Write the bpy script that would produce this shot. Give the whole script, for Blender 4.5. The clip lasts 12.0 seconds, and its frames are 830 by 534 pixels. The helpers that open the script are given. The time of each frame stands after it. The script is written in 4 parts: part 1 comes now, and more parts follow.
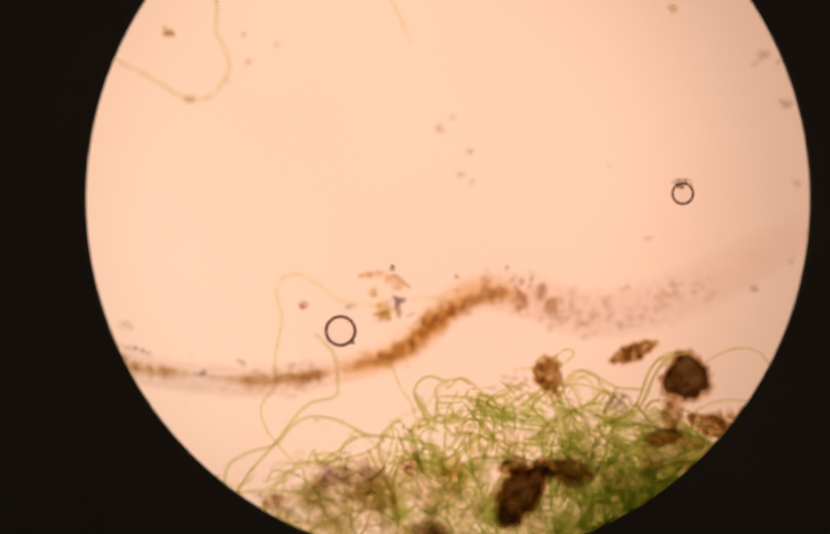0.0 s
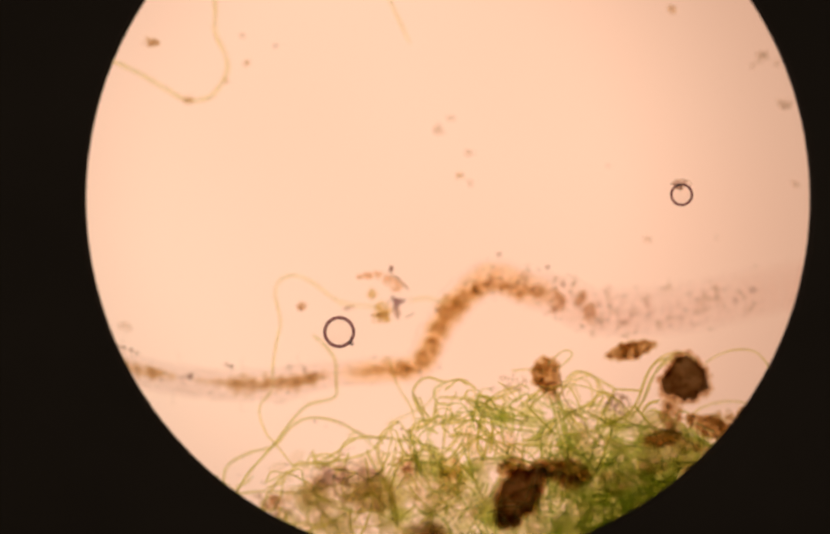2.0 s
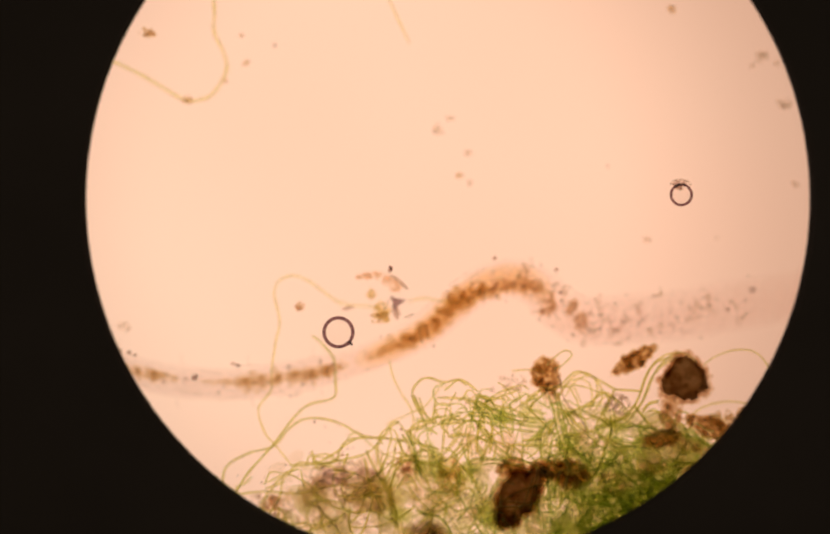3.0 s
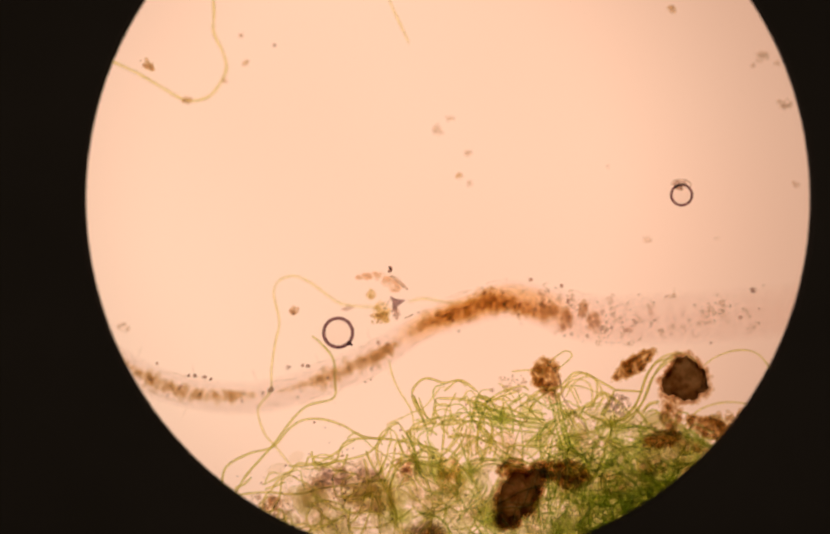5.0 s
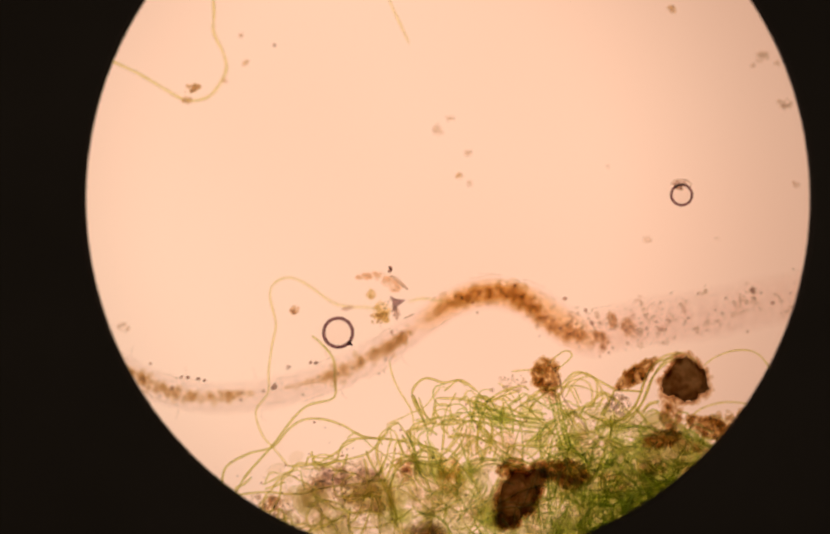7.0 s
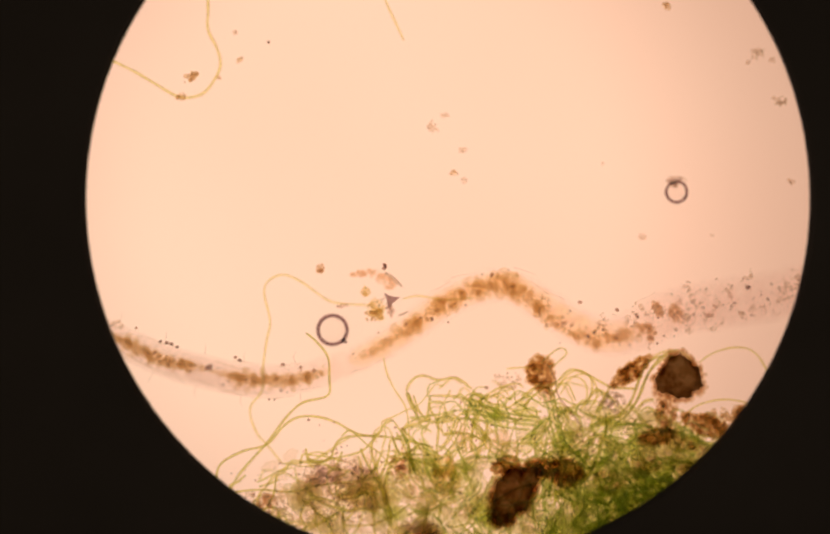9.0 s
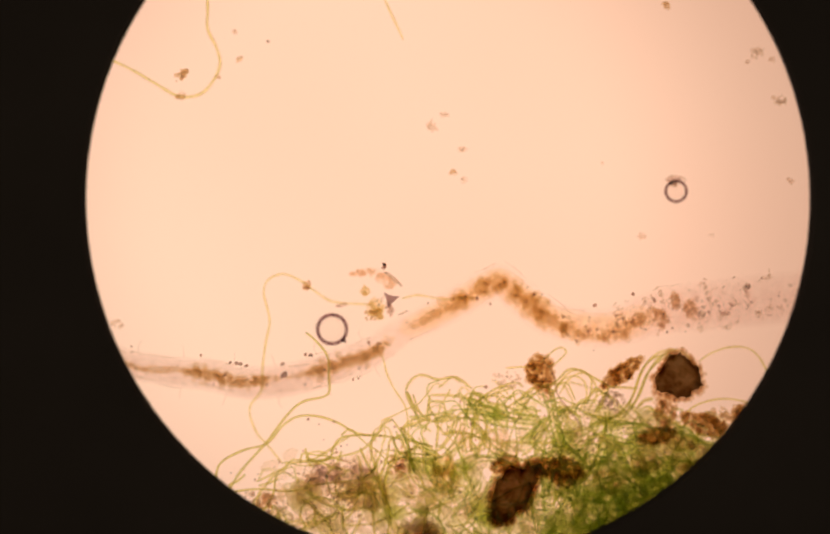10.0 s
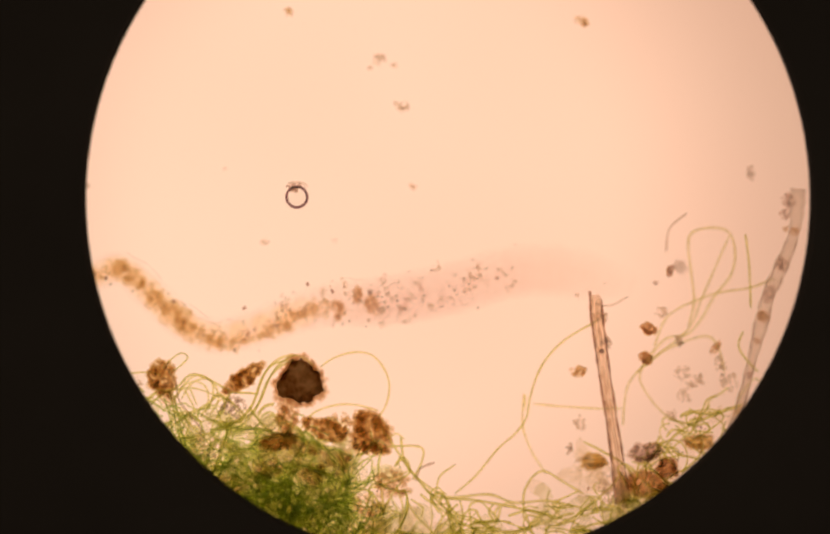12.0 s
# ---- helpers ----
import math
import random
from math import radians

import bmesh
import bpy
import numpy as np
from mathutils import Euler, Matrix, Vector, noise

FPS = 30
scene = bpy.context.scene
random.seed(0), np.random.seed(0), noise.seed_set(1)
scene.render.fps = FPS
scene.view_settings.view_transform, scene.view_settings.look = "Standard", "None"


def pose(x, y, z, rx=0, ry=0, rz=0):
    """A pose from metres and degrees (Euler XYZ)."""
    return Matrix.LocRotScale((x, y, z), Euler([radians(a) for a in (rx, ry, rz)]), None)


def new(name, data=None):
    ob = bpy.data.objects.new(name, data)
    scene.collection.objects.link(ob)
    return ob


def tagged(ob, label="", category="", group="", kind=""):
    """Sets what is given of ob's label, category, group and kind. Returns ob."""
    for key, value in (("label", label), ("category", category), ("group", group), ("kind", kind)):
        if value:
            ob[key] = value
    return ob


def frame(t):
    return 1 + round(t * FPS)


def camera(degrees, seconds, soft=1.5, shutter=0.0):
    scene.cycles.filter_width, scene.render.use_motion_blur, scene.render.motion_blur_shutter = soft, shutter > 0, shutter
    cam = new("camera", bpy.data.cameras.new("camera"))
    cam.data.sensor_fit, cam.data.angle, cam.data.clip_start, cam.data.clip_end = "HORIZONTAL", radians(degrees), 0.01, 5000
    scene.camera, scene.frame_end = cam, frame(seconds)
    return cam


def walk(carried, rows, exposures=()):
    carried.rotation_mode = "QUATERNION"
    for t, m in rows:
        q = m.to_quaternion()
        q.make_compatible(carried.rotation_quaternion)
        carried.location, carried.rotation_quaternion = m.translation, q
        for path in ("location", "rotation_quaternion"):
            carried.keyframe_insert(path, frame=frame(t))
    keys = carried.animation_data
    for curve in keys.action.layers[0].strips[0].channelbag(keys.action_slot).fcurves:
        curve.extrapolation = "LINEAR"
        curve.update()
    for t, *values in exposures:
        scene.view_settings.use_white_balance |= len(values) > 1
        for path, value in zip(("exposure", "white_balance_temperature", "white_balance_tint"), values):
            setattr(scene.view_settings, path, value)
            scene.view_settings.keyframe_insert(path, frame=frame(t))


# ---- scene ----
# A drop of pond water on a glass slide under a light microscope, built at 1000 : 1 (1 m here is 1 mm there).
# The eye looks straight down; plan() takes slide millimetres (x right, y towards the viewer).
cam = camera(8.0, 12.0, soft=2.2)
EYE = 11.257          # height of the eye over the slide when the middle of the drop is sharp
SHARP = 11.212        # distance of the plane in focus
cam.data.dof.use_dof = True
cam.data.dof.focus_distance = SHARP
cam.data.dof.aperture_fstop = 0.13
cam.data.dof.aperture_blades = 0


def stage(t, dx, dy, dz):
    """Where the optics stand over the slide: the slide has gone dx, dy mm, the focus dz mm up."""
    return t, -dx / 1000, dy / 1000, dz / 1000


STAGE = [stage(0.0, 4, -3, 39), stage(0.5, 1, -1.3, 38), stage(1.0, 2, -1.5, 37), stage(1.5, 1.2, -1.7, 36),
         stage(2.0, 1.5, -0.9, 34), stage(2.5, 1, -0.7, 28), stage(3.0, 0.3, -0.6, 20), stage(4.8, 0, 0, 0),
         stage(7.2, 0, -0.2, 0), stage(8.8, -10.4, -5.4, -20), stage(9.5, -10.4, -5.2, -18), stage(10.0, -11.2, -6.6, -18)]
STAGE += [stage(10.3, -12, -9, -18), stage(10.4, -20, -33, -18), stage(10.5, -37.5, -68, -18), stage(10.6, -42, -80, -18),
          stage(10.8, -46, -88, -18), stage(10.9, -76, -128, -18), stage(11.0, -94, -137, -18), stage(11.1, -159, -156, -18),
          stage(11.2, -250, -150, -18), stage(11.3, -293, -142, -18), stage(11.4, -337, -136, -18), stage(11.5, -372, -132, -18),
          stage(11.6, -484, -118, -18), stage(11.7, -540, -102, -18), stage(11.8, -594, -68, -12), stage(11.9, -630, -48, -6),
          stage(12.0, -726, 4, 2)]
walk(cam, [(t, pose(x, y, EYE + z)) for t, x, y, z in STAGE], [(0.0, -0.01), (2.0, 0.01), (3.2, 0.01), (5.5, -0.02), (7.2, -0.03), (8.8, 0.05), (12.0, 0.06)])

scene.cycles.transparent_max_bounces = 128
# Even warm ambient light, added to lift the black metal and opaque clumps.
world = bpy.data.worlds.new("faint_ambient_fill")
world.use_nodes = True
world.node_tree.nodes["Background"].inputs["Color"].default_value = (1.0, 0.78, 0.58, 1)
world.node_tree.nodes["Background"].inputs["Strength"].default_value = 0.25
scene.world = world


# ---- materials ----
def nodes_of(name):
    m = bpy.data.materials.new(name)
    m.use_nodes = True
    m.node_tree.nodes.clear()
    return m, m.node_tree.nodes, m.node_tree.links


def clear_matter(name, light, deep, grain=60.0, gloss=0.25, island=0.0, scatter=0.06, rough=0.35):
    """Living or dead matter that light goes through: it takes its colour from what it lets pass, and shines at the rims."""
    m, n, l = nodes_of(name)
    out = n.new("ShaderNodeOutputMaterial")
    place = n.new("ShaderNodeTexCoord")
    fine = n.new("ShaderNodeTexNoise")
    fine.inputs["Scale"].default_value = grain
    fine.inputs["Detail"].default_value = 4
    coarse = n.new("ShaderNodeTexNoise")
    coarse.inputs["Scale"].default_value = grain / 6
    add = n.new("ShaderNodeMath")
    add.operation = "ADD"
    l.new(place.outputs["Object"], fine.inputs["Vector"])
    l.new(place.outputs["Object"], coarse.inputs["Vector"])
    l.new(fine.outputs["Fac"], add.inputs[0])
    l.new(coarse.outputs["Fac"], add.inputs[1])
    spread = n.new("ShaderNodeMapRange")
    spread.inputs["From Min"].default_value = 0.72
    spread.inputs["From Max"].default_value = 1.28
    l.new(add.outputs[0], spread.inputs["Value"])
    value = spread.outputs["Result"]
    if island:
        geo = n.new("ShaderNodeNewGeometry")
        info = n.new("ShaderNodeObjectInfo")
        both = n.new("ShaderNodeMath")
        both.operation = "ADD"
        l.new(geo.outputs["Random Per Island"], both.inputs[0])
        l.new(info.outputs["Random"], both.inputs[1])
        half = n.new("ShaderNodeMath")
        half.operation = "FRACT"
        l.new(both.outputs[0], half.inputs[0])
        mixed = n.new("ShaderNodeMix")
        mixed.inputs["Factor"].default_value = island
        l.new(value, mixed.inputs["A"])
        l.new(half.outputs[0], mixed.inputs["B"])
        value = mixed.outputs["Result"]
    tone = n.new("ShaderNodeMix")
    tone.data_type = "RGBA"
    tone.inputs["A"].default_value = (*light, 1)
    tone.inputs["B"].default_value = (*deep, 1)
    l.new(value, tone.inputs["Factor"])
    pass_on = n.new("ShaderNodeBsdfTransparent")
    l.new(tone.outputs["Result"], pass_on.inputs["Color"])
    matte = n.new("ShaderNodeBsdfTranslucent")
    l.new(tone.outputs["Result"], matte.inputs["Color"])
    body = n.new("ShaderNodeMixShader")
    body.inputs["Fac"].default_value = scatter
    l.new(pass_on.outputs[0], body.inputs[1])
    l.new(matte.outputs[0], body.inputs[2])
    rim = n.new("ShaderNodeLayerWeight")
    rim.inputs["Blend"].default_value = 0.3
    amount = n.new("ShaderNodeMath")
    amount.operation = "MULTIPLY"
    amount.inputs[1].default_value = gloss
    l.new(rim.outputs["Facing"], amount.inputs[0])
    shine = n.new("ShaderNodeBsdfGlossy")
    shine.inputs["Roughness"].default_value = rough
    l.new(tone.outputs["Result"], shine.inputs["Color"])
    last = n.new("ShaderNodeMixShader")
    l.new(amount.outputs[0], last.inputs["Fac"])
    l.new(body.outputs[0], last.inputs[1])
    l.new(shine.outputs[0], last.inputs[2])
    l.new(last.outputs[0], out.inputs["Surface"])
    return m


def lamp_glow():
    """The frosted lens of the lamp: a warm light with faint uneven patches; the view's off-centre vignette and pinker
    right side are put into its glow.
    """
    m, n, l = nodes_of("frosted_lamp_lens")
    out = n.new("ShaderNodeOutputMaterial")
    place = n.new("ShaderNodeTexCoord")
    reach = n.new("ShaderNodeVectorMath")
    reach.operation = "LENGTH"
    offset = n.new("ShaderNodeVectorMath")
    offset.operation = "SUBTRACT"
    offset.inputs[1].default_value = (-0.13, 0.0, 0)
    l.new(place.outputs["Object"], offset.inputs[0])
    l.new(offset.outputs[0], reach.inputs[0])
    fall = n.new("ShaderNodeMapRange")
    fall.interpolation_type = "SMOOTHSTEP"
    fall.inputs["From Min"].default_value = 0.42
    fall.inputs["From Max"].default_value = 0.90
    fall.inputs["To Min"].default_value = 1.085
    fall.inputs["To Max"].default_value = 0.73
    l.new(reach.outputs["Value"], fall.inputs["Value"])
    patch = n.new("ShaderNodeTexNoise")
    patch.inputs["Scale"].default_value = 1.6
    patch.inputs["Detail"].default_value = 1
    l.new(place.outputs["Object"], patch.inputs["Vector"])
    hue = n.new("ShaderNodeMix")
    hue.data_type = "RGBA"
    hue.inputs["A"].default_value = (1.0, 0.640, 0.450, 1)
    hue.inputs["B"].default_value = (1.0, 0.545, 0.365, 1)
    split = n.new("ShaderNodeSeparateXYZ")
    l.new(place.outputs["Object"], split.inputs[0])
    slope = n.new("ShaderNodeMapRange")
    slope.inputs["From Min"].default_value = -0.6
    slope.inputs["From Max"].default_value = 0.6
    slope.inputs["To Min"].default_value = -0.14
    slope.inputs["To Max"].default_value = 0.32
    l.new(split.outputs["X"], slope.inputs["Value"])
    sway = n.new("ShaderNodeMath")
    sway.operation = "MULTIPLY_ADD"
    sway.inputs[1].default_value = 0.7
    l.new(patch.outputs["Fac"], sway.inputs[0])
    l.new(slope.outputs["Result"], sway.inputs[2])
    l.new(sway.outputs[0], hue.inputs["Factor"])
    glow = n.new("ShaderNodeEmission")
    l.new(hue.outputs["Result"], glow.inputs["Color"])
    l.new(fall.outputs["Result"], glow.inputs["Strength"])
    l.new(glow.outputs[0], out.inputs["Surface"])
    return m


def dull(name, colour, rough=0.8, grain=2.5):
    m, n, l = nodes_of(name)
    out = n.new("ShaderNodeOutputMaterial")
    b = n.new("ShaderNodeBsdfPrincipled")
    b.inputs["Roughness"].default_value = rough
    b.inputs["Specular IOR Level"].default_value = 0.1
    t = n.new("ShaderNodeTexNoise")
    place = n.new("ShaderNodeTexCoord")
    l.new(place.outputs["Object"], t.inputs["Vector"])
    t.inputs["Scale"].default_value = grain
    t.inputs["Detail"].default_value = 3
    mix = n.new("ShaderNodeMix")
    mix.data_type = "RGBA"
    mix.inputs["A"].default_value = (*[c * 0.7 for c in colour], 1)
    mix.inputs["B"].default_value = (*[c * 1.3 for c in colour], 1)
    l.new(t.outputs["Fac"], mix.inputs["Factor"])
    l.new(mix.outputs["Result"], b.inputs["Base Color"])
    l.new(b.outputs[0], out.inputs["Surface"])
    return m


M_LAMP = lamp_glow()
M_BLACK = dull("blackened_brass", (0.035, 0.030, 0.026))
M_BENCH = dull("dark_bench", (0.05, 0.045, 0.04))
M_SLIDE = clear_matter("slide_glass", (0.995, 0.995, 0.99), (0.99, 0.99, 0.985), 4.0, 0.1, 0, 0.0, 0.05)
M_GREEN = clear_matter("green_algae", (0.973, 0.973, 0.765), (0.875, 0.892, 0.575), 110.0, 0.50, 0.45)
M_OLIVE = clear_matter("dense_green_algae", (0.950, 0.969, 0.80), (0.805, 0.870, 0.56), 110.0, 0.36, 0.5)
M_SLIME = clear_matter("algae_slime", (0.985, 0.986, 0.94), (0.92, 0.926, 0.82), 40.0, 0.02, 0.4)
M_GREEN_SLIME = clear_matter("green_slime", (0.965, 0.975, 0.89), (0.89, 0.92, 0.76), 50.0, 0.0, 0.5, 0.0)
M_MURK = clear_matter("brown_murk", (0.988, 0.980, 0.958), (0.945, 0.928, 0.885), 60.0, 0.0, 0.4, 0.0)
M_YELLOW = clear_matter("yellow_algae", (0.985, 0.983, 0.815), (0.943, 0.945, 0.71), 40.0, 0.25)
M_PALE_GREEN = clear_matter("pale_green_algae", (0.984, 0.981, 0.88), (0.943, 0.940, 0.79), 60.0, 0.2)
M_FAINT_YELLOW = clear_matter("faint_yellow_algae", (0.992, 0.988, 0.88), (0.968, 0.965, 0.79), 40.0, 0.12)
M_FIBRE = clear_matter("plant_fibre", (0.97, 0.925, 0.86), (0.90, 0.83, 0.745), 60.0, 0.25)
M_FIBRE_RIM = clear_matter("plant_fibre_rim", (0.78, 0.66, 0.58), (0.62, 0.50, 0.44), 50.0, 0.3)
M_GREY = clear_matter("grey_fibre", (0.94, 0.915, 0.88), (0.86, 0.825, 0.785), 40.0, 0.25)
M_BROWN = clear_matter("brown_detritus", (0.966, 0.945, 0.908), (0.936, 0.903, 0.848), 60.0, 0.0, 0.4, 0.0)
M_CORE = dull("opaque_detritus", (0.66, 0.315, 0.115), 0.9, 90.0)
M_BODY = clear_matter("packed_detritus", (0.968, 0.951, 0.909), (0.935, 0.903, 0.842), 120.0, 0.0, 0.25, 0.0)
M_LIGHT_BODY = clear_matter("loose_detritus", (0.977, 0.958, 0.929), (0.943, 0.913, 0.873), 120.0, 0.0, 0.4, 0.0)
M_SHEET = clear_matter("pale_orange_sheet", (0.993, 0.980, 0.965), (0.978, 0.955, 0.928), 120.0, 0.0, 0.4, 0.0)
M_SHEET_YELLOW = clear_matter("yellow_brown_sheet", (0.990, 0.980, 0.94), (0.955, 0.935, 0.87), 120.0, 0.0, 0.4, 0.0)
M_SHEET_GREY = clear_matter("grey_sheet", (0.980, 0.970, 0.963), (0.940, 0.922, 0.912), 120.0, 0.0, 0.4, 0.0)
M_SPOT = clear_matter("dark_spot", (0.66, 0.60, 0.57), (0.56, 0.50, 0.48), 120.0, 0.0, 0.0, 0.0)
M_ORANGE = clear_matter("orange_detritus", (0.98, 0.95, 0.885), (0.91, 0.845, 0.73), 70.0, 0.06, 0.5)
M_PALE = clear_matter("pale_detritus", (0.98, 0.962, 0.935), (0.925, 0.898, 0.86), 60.0, 0.06, 0.5)
M_GREY_CRUMB = clear_matter("grey_brown_crumb", (0.955, 0.925, 0.905), (0.88, 0.835, 0.81), 90.0, 0.0, 0.5, 0.0)
M_FAINT = clear_matter("faint_detritus", (0.992, 0.972, 0.95), (0.962, 0.935, 0.905), 60.0, 0.03, 0.5)
M_DARK = clear_matter("dark_granule", (0.84, 0.76, 0.71), (0.64, 0.54, 0.50), 80.0, 0.08, 0.5)
M_PURPLE = clear_matter("bubble_rim_shade", (0.50, 0.38, 0.40), (0.42, 0.31, 0.34), 60.0, 0.2)
M_SHARD = clear_matter("dark_shard", (0.70, 0.61, 0.62), (0.54, 0.46, 0.48), 120.0, 0.05)
M_AIR = clear_matter("bubble_film", (0.99, 0.985, 0.98), (0.97, 0.965, 0.96), 10.0, 0.1, 0, 0.0, 0.1)
M_GUT = clear_matter("worm_gut", (0.985, 0.974, 0.942), (0.927, 0.892, 0.818), 90.0, 0.0, 0.5, 0.0)
M_GUT_WALL = clear_matter("worm_gut_wall", (0.998, 0.990, 0.968), (0.989, 0.974, 0.943), 30.0, 0.0, 0, 0.0)
M_GUT_TUBE = clear_matter("worm_gut_content", (0.998, 0.993, 0.984), (0.981, 0.969, 0.949), 60.0, 0.0, 0, 0.0)


# ---- helpers of this scene ----
def plan(x, y, z=0.0):
    """A place on the slide, from slide millimetres, z in millimetres over the glass."""
    return Vector(((x - 784) / 1000, (504 - y) / 1000, z / 1000))


def mesh_of(name, verts, faces, material, smooth=True):
    me = bpy.data.meshes.new(name)
    me.from_pydata([tuple(v) for v in verts], [], [tuple(f) for f in faces])
    me.materials.append(material)
    if smooth:
        me.polygons.foreach_set("use_smooth", [True] * len(me.polygons))
    me.update()
    return me


def part(name, shape, material, parent=None, label="", smooth=True):
    ob = new(name, mesh_of(name, shape[0], shape[1], material, smooth))
    ob.parent = parent
    if label:
        tagged(ob, label)
    return ob


def joined(shapes):
    verts, faces = [], []
    for v, f in shapes:
        k = len(verts)
        verts.extend(v)
        faces.extend([tuple(i + k for i in face) for face in f])
    return verts, faces


def ball_shape(steps):
    bm = bmesh.new()
    bmesh.ops.create_icosphere(bm, subdivisions=steps, radius=1.0)
    v = np.array([x.co[:] for x in bm.verts])
    f = [tuple(x.index for x in face.verts) for face in bm.faces]
    bm.free()
    return v, f


BALLS = {k: ball_shape(k) for k in (1, 2, 3, 4, 5)}


def grain(rng, centre, size, steps=1, flat=0.7, rough=0.35):
    """One uneven lump."""
    v, f = BALLS[steps]
    turn = np.array(Euler([rng.uniform(0, 6.28) for _ in range(3)]).to_matrix())
    stretch = np.array([rng.uniform(0.7, 1.35), rng.uniform(0.7, 1.35), rng.uniform(0.7, 1.2)])
    bumps = np.array([1 + rough * rng.uniform(-1, 1) for _ in range(len(v))])[:, None]
    w = (v * bumps * stretch) @ turn.T * size
    w[:, 2] *= flat
    return [Vector(p) + Vector(centre) for p in w], f


def smooth_line(points, step):
    """Even points along a smooth line through the given ones."""
    p = [2 * points[0] - points[1], *points, 2 * points[-1] - points[-2]]
    dense = []
    for a, b, c, d in zip(p, p[1:], p[2:], p[3:]):
        for i in range(12):
            s = i / 12
            dense.append(0.5 * (2 * b + (c - a) * s + (2 * a - 5 * b + 4 * c - d) * s * s + (3 * b - a - 3 * c + d) * s ** 3))
    dense.append(p[-2])
    length = np.concatenate([[0], np.cumsum([(b - a).length for a, b in zip(dense, dense[1:])])])
    count = max(3, int(length[-1] / step) + 1)
    at = np.linspace(0, length[-1], count)
    arr = np.array([q[:] for q in dense])
    return [Vector((np.interp(a, length, arr[:, 0]), np.interp(a, length, arr[:, 1]), np.interp(a, length, arr[:, 2]))) for a in at]


def tube(line, radii, sides=6, flat=1.0):
    """A round, closed thread along a line; radii one number or one for each point."""
    if not isinstance(radii, (list, tuple)):
        radii = [radii] * len(line)
    verts, faces = [], []
    for i, p in enumerate(line):
        way = (line[min(i + 1, len(line) - 1)] - line[max(i - 1, 0)]).normalized()
        side = way.cross(Vector((0, 0, 1)))
        side = side.normalized() if side.length > 1e-6 else Vector((1, 0, 0))
        up = side.cross(way)
        for k in range(sides):
            a = 2 * math.pi * k / sides
            verts.append(p + radii[i] * (math.cos(a) * side + flat * math.sin(a) * up))
    n = len(line)
    for i in range(n - 1):
        for k in range(sides):
            q = (k + 1) % sides
            faces.append((i * sides + k, i * sides + q, (i + 1) * sides + q, (i + 1) * sides + k))
    faces.append(tuple(range(sides))[::-1])
    faces.append(tuple((n - 1) * sides + k for k in range(sides)))
    return verts, faces


# ---- optics: lamp below, slide, field stop above ----
HOLE = (0.0620, 0.1285)   # the stop sits a little off the eye's axis
STOP_Z = 0.086


def disc(radius, z, count=96):
    return [Vector((radius * math.cos(2 * math.pi * i / count), radius * math.sin(2 * math.pi * i / count), z)) for i in range(count)]


def ring_shape(profile, count=128):
    """A closed ring from (radius, z) corners."""
    verts, faces, m = [], [], len(profile)
    for i in range(count):
        a = 2 * math.pi * i / count
        verts += [Vector((r * math.cos(a), r * math.sin(a), z)) for r, z in profile]
    for i in range(count):
        j = (i + 1) % count
        for k in range(m):
            q = (k + 1) % m
            faces.append((i * m + k, j * m + k, j * m + q, i * m + q))
    return verts, faces


def build_lamp():
    lamp = tagged(new("microscope_lamp"), "round frosted microscope lamp glowing warm peach below the slide", "lamp")
    top, low = disc(0.98, 0.0), disc(0.98, -0.04)
    n = len(top)
    part("lamp_lens", (top + low, [tuple(range(n)), tuple(range(n, 2 * n))[::-1]] +
                       [(i, n + i, n + (i + 1) % n, (i + 1) % n) for i in range(n)]), M_LAMP, lamp, "glowing frosted glass lens", False)
    part("lamp_housing", ring_shape([(0.99, 0.03), (1.12, 0.03), (1.12, -0.94), (0.99, -0.94)]), M_BLACK, lamp, "blackened metal housing", False)
    lamp.location = (HOLE[0], HOLE[1], -0.45)
    return lamp


def build_stop():
    stop = tagged(new("eyepiece"), "black metal microscope eyepiece tube with a round field stop", "eyepiece", kind="structure")
    R = 0.683 * (EYE - STOP_Z) / SHARP
    part("field_stop", ring_shape([(R, 0.0), (R + 0.004, -0.004), (1.75, -0.004), (1.75, 0.012), (R + 0.01, 0.012)], 256), M_BLACK, stop, "thin blackened diaphragm", False)
    part("barrel", ring_shape([(1.72, 0.012), (1.80, 0.012), (1.80, 0.9), (1.72, 0.9)], 96), M_BLACK, stop, "blackened tube wall", False)
    stop.location = (HOLE[0], HOLE[1], STOP_Z)
    return stop


def build_slide():
    bm = bmesh.new()
    bmesh.ops.create_cube(bm, size=1.0)
    bmesh.ops.scale(bm, vec=(5.0, 3.4, 0.12), verts=bm.verts)
    bmesh.ops.translate(bm, vec=(0.4, -0.1, -0.06), verts=bm.verts)
    bmesh.ops.bevel(bm, geom=bm.edges, offset=0.012, segments=2, affect="EDGES")
    me = bpy.data.meshes.new("glass_slide")
    bm.to_mesh(me)
    bm.free()
    me.materials.append(M_SLIDE)
    return tagged(new("glass_slide", me), "clear glass microscope slide lit from below", "slide", kind="structure")


